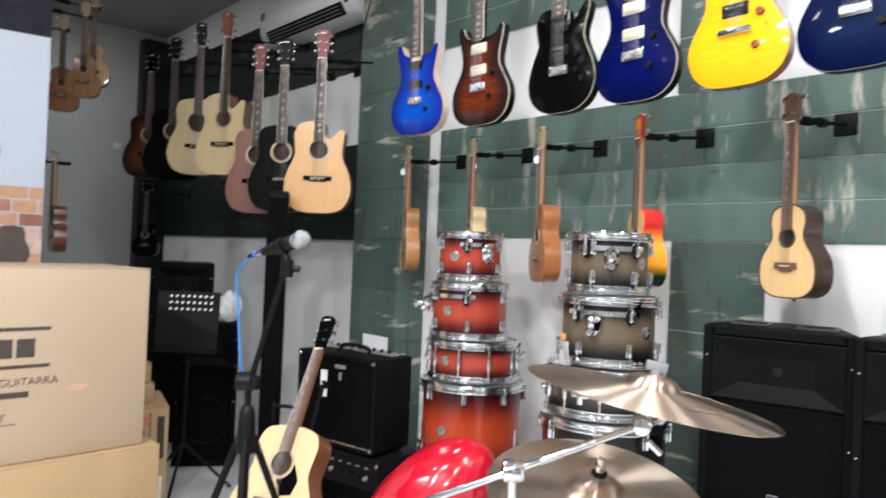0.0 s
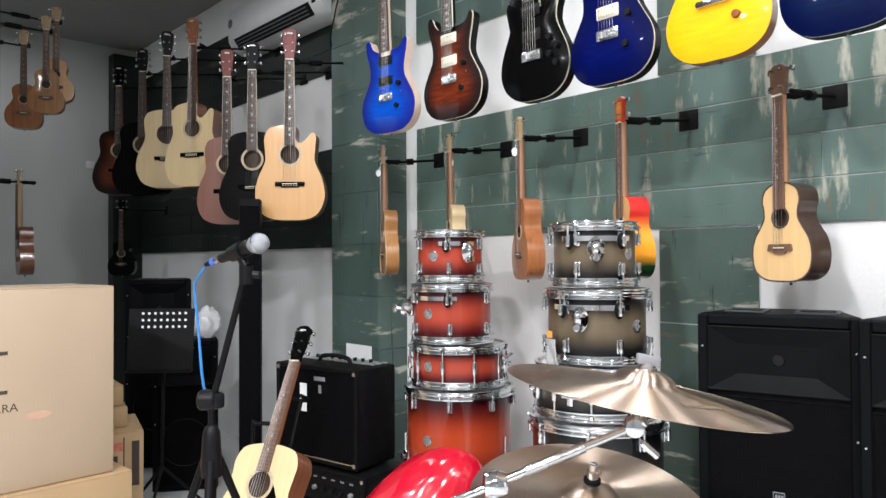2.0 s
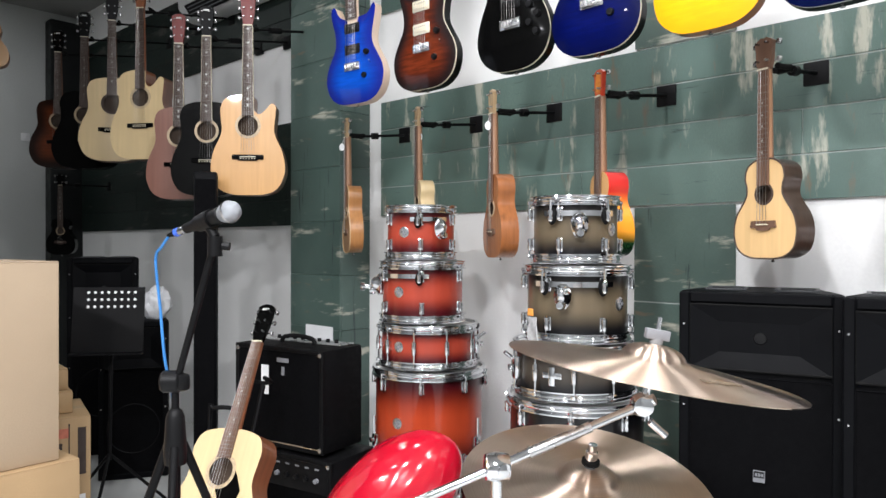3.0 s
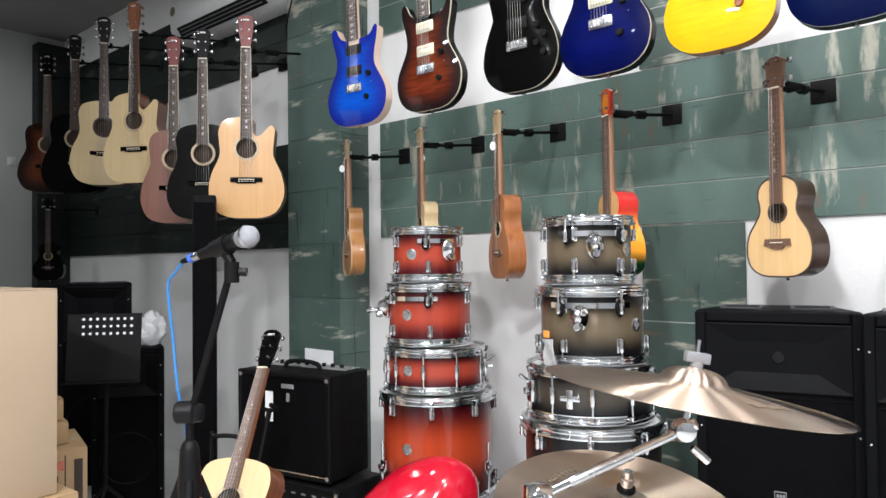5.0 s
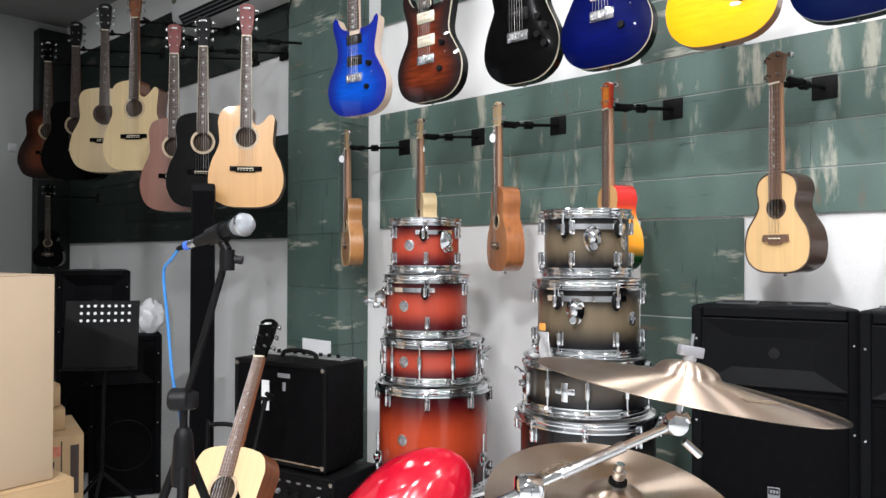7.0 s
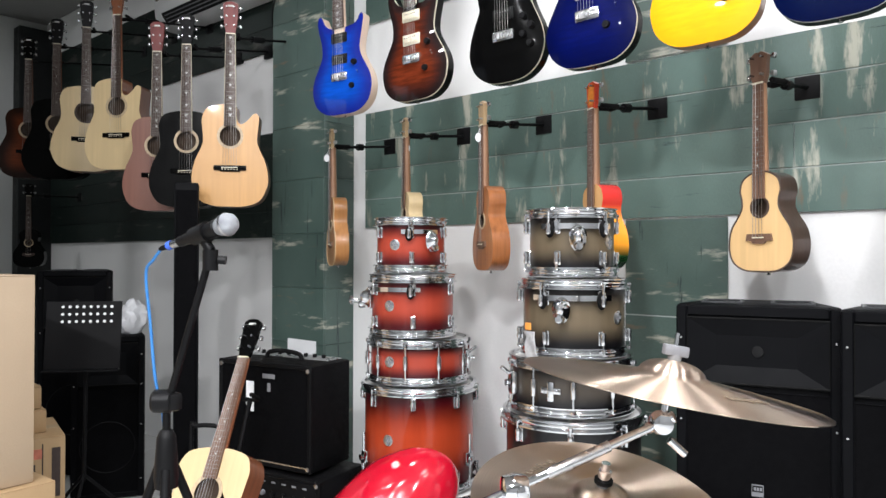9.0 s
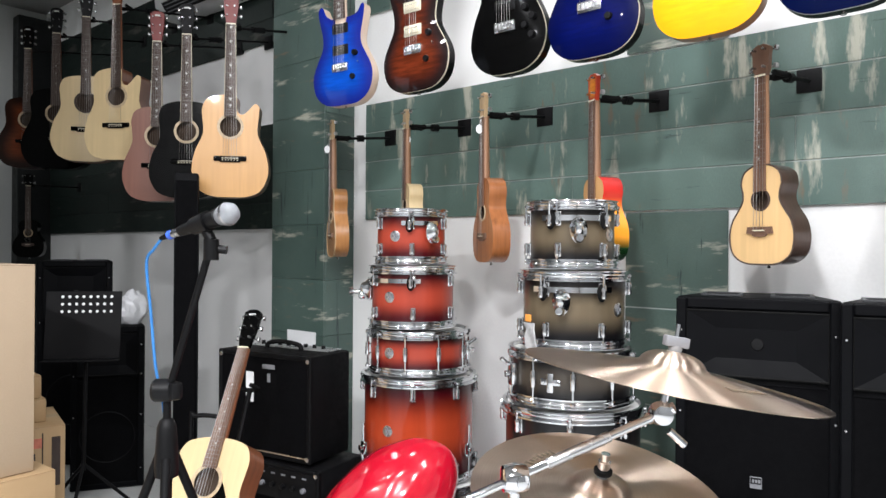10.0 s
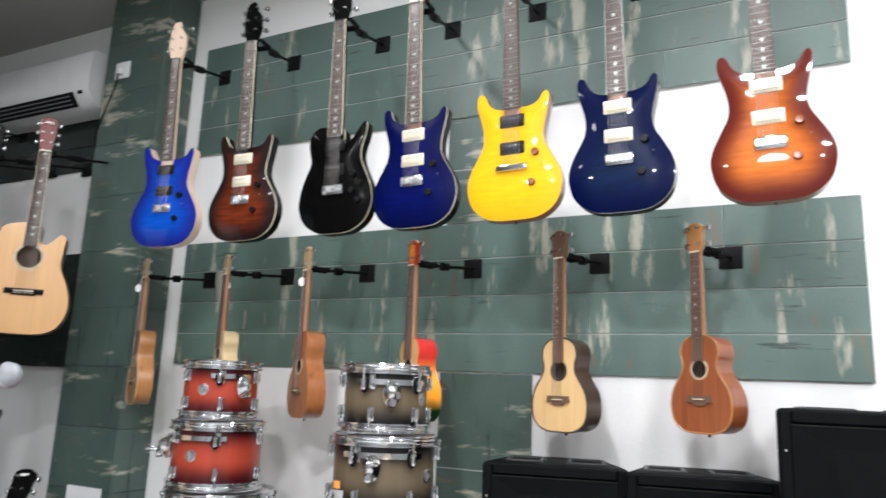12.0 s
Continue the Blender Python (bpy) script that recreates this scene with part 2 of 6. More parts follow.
# ---- building ----
def thing(name, label, category, m=None, group="", kind=""):
    ob = new(name)
    ob.empty_display_size = 0.1
    if m is not None:
        ob.matrix_basis = m
    return tagged(ob, label, category, group, kind)


def mesh_of(name, bm, material, smooth=35):
    me = bpy.data.meshes.new(name)
    bm.normal_update()
    bm.to_mesh(me)
    bm.free()
    for x in material if isinstance(material, (list, tuple)) else [material]:
        me.materials.append(x)
    if smooth:
        me.polygons.foreach_set("use_smooth", [True] * len(me.polygons))
        me.set_sharp_from_angle(angle=radians(smooth))
    return me


def part(name, bm, material, parent=None, label="", smooth=35):
    ob = new(name, mesh_of(name, bm, material, smooth))
    ob.parent = parent
    return tagged(ob, label)


def block(lo, hi, bevel=0.0, seg=2, bm=None):
    """A box between two corners with rounded edges."""
    one = bmesh.new()
    bmesh.ops.create_cube(one, size=1)
    for v in one.verts:
        v.co = [lo[i] + (hi[i] - lo[i]) * (v.co[i] + 0.5) for i in range(3)]
    if bevel:
        bmesh.ops.bevel(one, geom=one.edges[:], offset=bevel, segments=seg, profile=0.5, affect="EDGES")
    if bm is None:
        return one
    me = bpy.data.meshes.new("tmp")
    one.to_mesh(me)
    one.free()
    bm.from_mesh(me)
    bpy.data.meshes.remove(me)
    return bm


def rod(p0, p1, r0, r1=None, seg=14, bm=None):
    bm = bm or bmesh.new()
    p0, p1 = Vector(p0), Vector(p1)
    r1 = r0 if r1 is None else r1
    q = (p1 - p0).to_track_quat("Z", "Y")
    rings = []
    for p, r in ((p0, r0), (p1, r1)):
        rings.append([bm.verts.new(p + q @ Vector((r * math.cos(2 * math.pi * i / seg), r * math.sin(2 * math.pi * i / seg), 0))) for i in range(seg)])
    for i in range(seg):
        j = (i + 1) % seg
        bm.faces.new((rings[0][i], rings[0][j], rings[1][j], rings[1][i]))
    bm.faces.new(rings[0][::-1])
    bm.faces.new(rings[1])
    return bm


def lathe(profile, seg=32, m=None, bm=None):
    """Turned about z; profile of (radius, height) from bottom to top."""
    bm = bm or bmesh.new()
    m = m or Matrix()
    rings = []
    for r, z in profile:
        if r < 1e-5:
            rings.append([bm.verts.new(m @ Vector((0, 0, z)))])
        else:
            rings.append([bm.verts.new(m @ Vector((r * math.cos(2 * math.pi * i / seg), r * math.sin(2 * math.pi * i / seg), z))) for i in range(seg)])
    for a, b in zip(rings, rings[1:]):
        for i in range(seg):
            j = (i + 1) % seg
            if len(a) == 1 and len(b) == 1:
                break
            if len(a) == 1:
                bm.faces.new((a[0], b[j], b[i]))
            elif len(b) == 1:
                bm.faces.new((a[i], a[j], b[0]))
            else:
                bm.faces.new((a[i], a[j], b[j], b[i]))
    return bm


def spline(points, per=8, closed=False):
    pts = [Vector(p) for p in points]
    n, out = len(pts), []
    for i in range(n if closed else n - 1):
        if closed:
            a, b, c, d = pts[i - 1], pts[i], pts[(i + 1) % n], pts[(i + 2) % n]
        else:
            a, b, c, d = pts[max(i - 1, 0)], pts[i], pts[i + 1], pts[min(i + 2, n - 1)]
        for k in range(per):
            t = k / per
            out.append(0.5 * ((2 * b) + (c - a) * t + (2 * a - 5 * b + 4 * c - d) * t * t + (3 * b - a - 3 * c + d) * t ** 3))
    if not closed:
        out.append(pts[-1])
    return out


def pipe(points, r, seg=8, bm=None):
    bm = bm or bmesh.new()
    rings, prev = [], None
    for i, p in enumerate(points):
        d = (points[min(i + 1, len(points) - 1)] - points[max(i - 1, 0)]).normalized()
        side = d.cross(Vector((0.31, 0.17, 0.94))).normalized() if prev is None else (prev - d * prev.dot(d)).normalized()
        prev = side
        up = d.cross(side)
        rings.append([bm.verts.new(p + (side * math.cos(2 * math.pi * k / seg) + up * math.sin(2 * math.pi * k / seg)) * r) for k in range(seg)])
    for a, b in zip(rings, rings[1:]):
        for k in range(seg):
            j = (k + 1) % seg
            bm.faces.new((a[k], a[j], b[j], b[k]))
    bm.faces.new(rings[0][::-1])
    bm.faces.new(rings[-1])
    return bm


from mathutils.geometry import delaunay_2d_cdt


def sheet_of(outline, y, step=0.014, hole=None, dome=0.0, flip=False, reach=0.05):
    """A flat or gently domed plate in the xz plane, filled with small triangles; stores each vertex's distance to its edge as 'rim'."""
    edge = np.array([(p[0], p[1]) for p in outline])
    n = len(edge)
    pts, edges = [Vector(p) for p in edge.tolist()], [(i, (i + 1) % n) for i in range(n)]
    if hole:
        k0 = len(pts)
        for i in range(24):
            a = 2 * math.pi * i / 24
            pts.append(Vector((hole[0] + hole[2] * math.cos(a), hole[1] + hole[2] * math.sin(a))))
        edges += [(k0 + i, k0 + (i + 1) % 24) for i in range(24)]
    lo, hi = edge.min(0), edge.max(0)
    for gx in np.arange(lo[0], hi[0], step):
        for gz in np.arange(lo[1], hi[1], step):
            if np.hypot(edge[:, 0] - gx, edge[:, 1] - gz).min() > step * 0.45 and not (hole and math.hypot(gx - hole[0], gz - hole[1]) < hole[2] + step * 0.4):
                pts.append(Vector((gx, gz)))
    vs, _, fs, _, _, _ = delaunay_2d_cdt(pts, edges, [list(range(n))], 1, 1e-5)
    bm = bmesh.new()
    layer = bm.verts.layers.float.new("rim")
    made = []
    for v in vs:
        d = float(np.hypot(edge[:, 0] - v[0], edge[:, 1] - v[1]).min())
        lift = dome * (1 - math.exp(-(d / reach) ** 1.3))
        bv = bm.verts.new((v[0], y - lift if not flip else y + lift, v[1]))
        bv[layer] = d
        made.append(bv)
    for f in fs:
        c = sum((vs[i] for i in f), Vector((0, 0))) / len(f)
        if hole and (c - Vector(hole[:2])).length < hole[2]:
            continue
        a, b2, c2 = (vs[i] for i in f)
        turn = (b2 - a).cross(c2 - a)
        order = f if (turn > 0) != flip else f[::-1]
        bm.faces.new([made[i] for i in order])
    loose = [v for v in bm.verts if not v.link_faces]
    bmesh.ops.delete(bm, geom=loose, context="VERTS")
    return bm


def band_of(outline, y0, y1, bm=None, inset=0.0):
    """The side wall of a body between two depths."""
    bm = bm or bmesh.new()
    layer = bm.verts.layers.float.get("rim") or bm.verts.layers.float.new("rim")
    a = [bm.verts.new((p[0], y0, p[1])) for p in outline]
    b = [bm.verts.new((p[0], y1, p[1])) for p in outline]
    n = len(outline)
    area = sum(outline[i][0] * outline[(i + 1) % n][1] - outline[(i + 1) % n][0] * outline[i][1] for i in range(n))
    for i in range(n):
        j = (i + 1) % n
        q = (a[i], b[i], b[j], a[j])
        bm.faces.new(q[::-1] if area > 0 else q)
    return bm


def joined(bm, *others):
    """One mesh out of several."""
    for extra in others:
        me = bpy.data.meshes.new("tmp")
        extra.to_mesh(me)
        extra.free()
        bm.from_mesh(me)
        bpy.data.meshes.remove(me)
    return bm


def mirrored(half):
    """A closed outline from its right half, listed from the bottom up."""
    return list(half) + [(-x, z) for x, z in reversed(half) if x > 1e-6]


# ---- the room ----
ROOM_X, ROOM_Y0, ROOM_Y1 = -6.0, -6.5, 4.2


def setting(name, bm, material, label, category, smooth=0):
    return tagged(part(name, bm, material, None, "", smooth), label, category, kind="structure")


floor = thing("floor", "pale grey polished floor tiles", "floor", kind="structure")
part("slab", block((ROOM_X, ROOM_Y0, -0.2), (0.2, ROOM_Y1 + 0.2, -0.006)), M["grout"], floor, "grey grout bed", 0)
setting("ceiling", block((ROOM_X - 0.2, ROOM_Y0 - 0.2, CEIL), (0.2, ROOM_Y1 + 0.2, CEIL + 0.15)), M["ceiling"], "light grey painted ceiling", "ceiling")
wall_main = setting("wall_east", block((0, ROOM_Y0 - 0.2, -0.2), (0.2, ROOM_Y1 + 0.2, CEIL)), M["white_wall"], "white painted shop wall with green plank bands", "wall")
setting("wall_north", block((ROOM_X - 0.2, ROOM_Y1, -0.2), (0, ROOM_Y1 + 0.2, CEIL)), M["grey_wall"], "plain grey painted end wall", "wall")
# Unseen walls added to close the room; their grey keeps reflections dark.
setting("wall_south", block((ROOM_X - 0.2, ROOM_Y0 - 0.2, -0.2), (0, ROOM_Y0, CEIL)), M["unseen_wall"], "unseen grey wall added behind the camera", "wall")
setting("wall_west", block((ROOM_X - 0.2, ROOM_Y0, -0.2), (ROOM_X, ROOM_Y1, CEIL)), M["unseen_wall"], "unseen grey wall added behind the camera", "wall")
setting("wall_partition", block((-2.1, 1.2, 0), (-1.95, ROOM_Y1, CEIL), 0.004), M["grey_wall"], "grey painted partition wall", "wall")
setting("corner_pilaster", block((-0.27, 4.06, 0), (0, ROOM_Y1, 3.27), 0.006), M["black_wall"], "black painted pilaster in the corner", "pilaster")
column = thing("column", "square column clad in worn dark green planks", "column", kind="structure")
COL = (-0.2, 0.10, 0.53)
part("core", block((COL[0] + 0.012, COL[1] + 0.012, 0), (0, COL[2] - 0.012, CEIL)), M["grout"], column, "", 0)
panel = thing("plank_cladding", "worn dark green plank cladding in bands on the wall", "wall panel", kind="structure")
for lx, ly, power in FIXTURES:
    light = thing("ceiling_light", "unseen round white ceiling downlight, switched on", "light", pose(lx, ly, CEIL), "ceiling lights")
    part("housing", lathe([(0.085, -0.05), (0.105, -0.05), (0.11, -0.04), (0.11, 0), (0.085, 0)], 28), M["white_plastic"], light)

# ---- guitars ----
STRING = M["string_metal"]


def headstock(kind, length, width, y0, thick):
    """Outline and plate of a headstock that rises from the nut."""
    w0 = width * 0.5
    if kind == "paddle":
        half = [(0, 0), (w0 * 0.62, 0), (w0 * 0.82, length * 0.22), (w0, length * 0.5), (w0 * 1.06, length * 0.92), (w0 * 0.6, length * 0.985), (0, length)]
        line = mirrored(half)
    elif kind == "crown":
        half = [(0, 0), (w0 * 0.62, 0), (w0 * 0.86, length * 0.25), (w0 * 0.9, length * 0.6), (w0, length * 0.86), (w0 * 0.7, length * 0.93), (w0 * 0.3, length), (0, length * 0.97)]
        line = mirrored(half)
    else:
        line = [(0, -0.002), (w0 * 0.6, 0), (w0 * 0.95, length * 0.3), (w0 * 0.9, length * 0.62), (w0 * 0.35, length * 0.8), (w0 * 0.1, length), (-w0 * 0.55, length * 0.96), (-w0 * 0.9, length * 0.75), (-w0 * 1.0, length * 0.3), (-w0 * 0.6, 0)]
    return joined(sheet_of(line, y0, 0.02), band_of(line, y0, y0 + thick), sheet_of(line, y0 + thick, 0.03, flip=True))


def fingerboard(z0, z1, w0, w1, y, thick):
    bm = bmesh.new()
    corners = [(-w0, z0), (w0, z0), (w1, z1), (-w1, z1)]
    front = [bm.verts.new((x, y - thick, z)) for x, z in corners]
    back = [bm.verts.new((x, y, z)) for x, z in corners]
    bm.faces.new(front)
    bm.faces.new(back[::-1])
    for i in range(4):
        j = (i + 1) % 4
        bm.faces.new((front[j], front[i], back[i], back[j]))
    bmesh.ops.recalc_face_normals(bm, faces=bm.faces[:])
    return bm


def frets_of(scale, count, w0, w1, z_end, y, parent, dots, bird=False):
    for i in range(1, count + 1):
        z = -scale * (1 - 2 ** (-i / 12))
        w = w0 + (w1 - w0) * (z / z_end)
        part("fret", block((-w, y - 0.0008, z - 0.0005), (w, y + 0.001, z + 0.0005)), M["string_metal"], parent, "", 0)
    for i in dots:
        z = -scale * (1 - (2 ** (-i / 12) + 2 ** (-(i - 1) / 12)) / 2)
        if bird:
            bm = sheet_of([(0, z - 0.007), (0.005, z - 0.001), (0.010, z + 0.006), (0.003, z + 0.0025), (-0.0015, z + 0.008), (-0.004, z + 0.0015), (-0.010, z + 0.002), (-0.003, z - 0.0015)], y - 0.0008, 0.02)
        else:
            bm = lathe([(0.0036, 0), (0, 0.0001)], 10, Matrix.Translation((0, y - 0.0006, z)) @ pose(0, 0, 0, 90))
        part("fret_marker", bm, M["pearl"], parent, "pearl inlay", 0)


def strings_of(count, spread0, z0, spread1, z1, y0, y1, parent, r=0.0007):
    for i in range(count):
        u = i / (count - 1) * 2 - 1
        part("string", rod((u * spread0, y0, z0), (u * spread1, y1, z1), r, seg=5), STRING, parent, "", 0)


def tuners_of(kind, count, length, width, y, parent, material):
    side = count // 2
    for s in (-1, 1):
        for i in range(side):
            z = length * (0.26 + 0.55 * i / max(1, side - 1))
            x = s * width * 0.5
            bm = rod((s * width * 0.27, y - 0.014, z), (s * width * 0.27, y + 0.004, z), 0.0035, seg=10)
            rod((x * 0.8, y + 0.016, z), (x * 1.18, y + 0.016, z), 0.0025, seg=8, bm=bm)
            block((min(x * 1.18, x * 1.5), y + 0.008, z - 0.008), (max(x * 1.18, x * 1.5), y + 0.024, z + 0.008), 0.003, 2, bm)
            part("tuner", bm, material, parent)


def hollow_guitar(name, label, m, top, side, size=1.0, head="paddle", head_mat=None, neck=None, board=None, cutaway=False, uke=False,
                  guard=None, binding=None, bridge_mat=None, ring_mat=None, long=1.0, deep=None, marks=True, group="", hole_ring=True, slim=1.0, tuner=None, category="guitar"):
    """An acoustic guitar or ukulele hung by its nut, which is the thing's origin; the front faces local -y."""
    g = thing(name, label, category, m, group)
    neck, board = neck or M["mahogany"], board or M["fretboard"]
    if uke:
        top_z, bottom, hole_z, saddle, scale = (-0.555 + 0.293 * long) * size, -0.555 * size, -0.365 * size, -0.455 * size, 0.43 * size
        prof = [(0, 0), (0.058, 0.004), (0.098, 0.030), (0.110, 0.078), (0.101, 0.126), (0.077, 0.163), (0.063, 0.189), (0.063, 0.214), (0.069, 0.240), (0.060, 0.272), (0.03, 0.291), (0, 0.293)]
        half = [(x * size, bottom + z * size * long) for x, z in prof]
        depth, hw, hl, nb, nw = (deep or 0.075) * size, 0.062 * size, 0.094 * size, 0.021 * size, 0.0175 * size
        hole_r, strings, tuners = 0.026 * size, 4, 4
    else:
        top_z, bottom, hole_z, saddle, scale = -0.345 * size, -0.845 * size, -0.500 * size, -0.655 * size, 0.648 * size
        prof = [(0, 0), (0.09, 0.004), (0.158, 0.032), (0.194, 0.095), (0.199, 0.155), (0.182, 0.225), (0.152, 0.285), (0.141, 0.325), (0.146, 0.385), (0.148, 0.43), (0.124, 0.478), (0.06, 0.498), (0, 0.5)]
        half = [(x * size * slim, bottom + z * size) for x, z in prof]
        depth, hw, hl, nb, nw = (deep or 0.105) * size, 0.068 * size, 0.160 * size, 0.0285 * size, 0.022 * size
        hole_r, strings, tuners = 0.05 * size, 6, 6
    line = mirrored(half)
    if cutaway:
        horn = [(0.148, 0.40), (0.150, 0.445), (0.125, 0.458), (0.092, 0.425), (0.058, 0.405), (0.032, 0.43), (0.026, 0.5)]
        right = [(x, z) for x, z in half if z < bottom + 0.36 * size] + [(x * size * slim, bottom + z * size) for x, z in horn]
        line = right + [(-x, z) for x, z in reversed(half) if x > 1e-6]
    line = [(p[0], p[1]) for p in spline([(x, z, 0) for x, z in line], 5, True)]
    part("body", band_of(line, -0.5 * depth, 0.5 * depth), side, g, "", 60)
    part("back", sheet_of(line, 0.5 * depth, 0.05, dome=0.006, flip=True), side, g)
    part("soundboard", sheet_of(line, -0.5 * depth, 0.016, (0, hole_z, hole_r), dome=0.002), top, g)
    yf = -0.5 * depth - 0.002
    if binding:
        bm = pipe([Vector((p[0], -0.5 * depth, p[1])) for p in line] + [Vector((line[0][0], -0.5 * depth, line[0][1]))], 0.0022 * size + 0.0006, 6)
        part("binding", bm, binding, g)
    face = Matrix.Translation((0, yf, hole_z)) @ pose(0, 0, 0, 90)
    if hole_ring:
        part("rosette", lathe([(hole_r, -0.002), (hole_r, 0.0012), (hole_r * 1.26, 0.0012), (hole_r * 1.27, -0.002)], 36, face), ring_mat or M["rosette"], g, "ringed rosette")
    # A shallow cup whose dark colour gives the shade inside the body.
    part("soundhole", lathe([(0, -0.03), (hole_r * 1.3, -0.03), (hole_r, -0.0005)], 28, face), M["hole"], g, "soundhole backed by a cup coloured dark for shade")
    bw = 0.078 * size if not uke else 0.038 * size
    bd = bmesh.new()
    if uke:
        wing = [(0, -0.019), (0.020, -0.017), (0.026, -0.010), (0.045, -0.009), (0.041, 0.011), (0, 0.011)]
        shape = [(x * size, saddle + z * size) for x, z in mirrored(wing)]
        bd.free()
        bd = joined(sheet_of(shape, yf - 0.006 * size, 0.02), band_of(shape, yf - 0.006 * size, yf + 0.002))
    else:
        block((-bw, yf - 0.008 * size, saddle - 0.014 * size), (bw, yf + 0.002, saddle + 0.011 * size), 0.004 * size, 2, bd)
        block((-bw * 0.62, yf - 0.0085 * size, saddle - 0.020 * size), (bw * 0.62, yf + 0.001, saddle + 0.010 * size), 0.004 * size, 2, bd)
    bridge = part("bridge", bd, bridge_mat or M["fretboard"], g)
    part("saddle", block((-bw * 0.5, yf - 0.011 * size, saddle - 0.0015), (bw * 0.5, yf - 0.006 * size, saddle + 0.0015)), M["cream"], bridge, "", 0)
    if not uke:
        for i in range(6):
            x = (i / 5 * 2 - 1) * bw * 0.45
            part("bridge_pin", lathe([(0.0032, 0), (0.003, 0.003), (0, 0.0045)], 8, Matrix.Translation((x, yf - 0.008, saddle - 0.009)) @ pose(0, 0, 0, 90)), M["cream"], bridge, "", 0)
    else:
        part("strap_button", lathe([(0.003, 0), (0.003, 0.006), (0.006, 0.008), (0.004, 0.012), (0, 0.013)], 10, Matrix.Translation((0, 0, bottom + 0.001)) @ pose(0, 0, 0, 180)), M["tuner"], g)
    if guard:
        a = [(hole_r * 1.1 * math.cos(t), hole_z + hole_r * 1.1 * math.sin(t)) for t in np.linspace(0.45, -1.75, 9)]
        gl = a + [(0.035 * size, hole_z - 0.125 * size), (0.088 * size, hole_z - 0.115 * size), (0.103 * size, hole_z - 0.06 * size), (0.075 * size, hole_z - 0.01 * size)]
        part("pickguard", sheet_of(gl, yf - 0.0006, 0.03), guard, g, "dark teardrop pickguard")
    fb = -(hole_z + hole_r * 0.95)
    yb = yf - 0.002
    bm = rod((0, yb + 0.012, 0.004), (0, yb + 0.014, top_z - 0.004), nw * 0.95, nb * 0.98, 16)
    for v in bm.verts:
        v.co.y = max(yb, yb + (v.co.y - yb) * 0.9)
    part("neck", bm, neck, g, "", 50)
    part("fingerboard", fingerboard(0, -fb, nw, nb, yb, 0.005), board, g, "", 0)
    frets_of(scale, 20 if not uke else 17, nw, nb, -fb, yb - 0.005, g, (5, 7, 9, 12, 15) if not marks == "full" else (1, 3, 5, 7, 9, 12, 15, 17), bird=marks == "full")
    if marks == "full":
        for s in (-1, 1):
            part("neck_binding", rod((s * (nw + 0.0006), yb - 0.003, 0), (s * (nb + 0.0006), yb - 0.003, -fb), 0.0016, seg=6), M["cream"], g, "cream binding strip")
    part("nut", block((-nw, yb - 0.008, -0.002), (nw, yb + 0.002, 0.003)), M["cream"], g, "", 0)
    part("headstock", headstock(head, hl, hw, yb - 0.002, 0.015), head_mat or neck, g)
    if not uke:
        part("head_logo", block((-0.014, yb - 0.0032, hl * 0.84), (0.014, yb - 0.001, hl * 0.89)), M["pearl"], g, "small pale maker's mark", 0)
    tuners_of(head, tuners, hl, hw, yb - 0.002, g, tuner or M["tuner"])
    strings_of(strings, nw * 0.75, 0.0, bw * 0.42, saddle, yb - 0.0085, yf - 0.0105 * size, g)
    return g


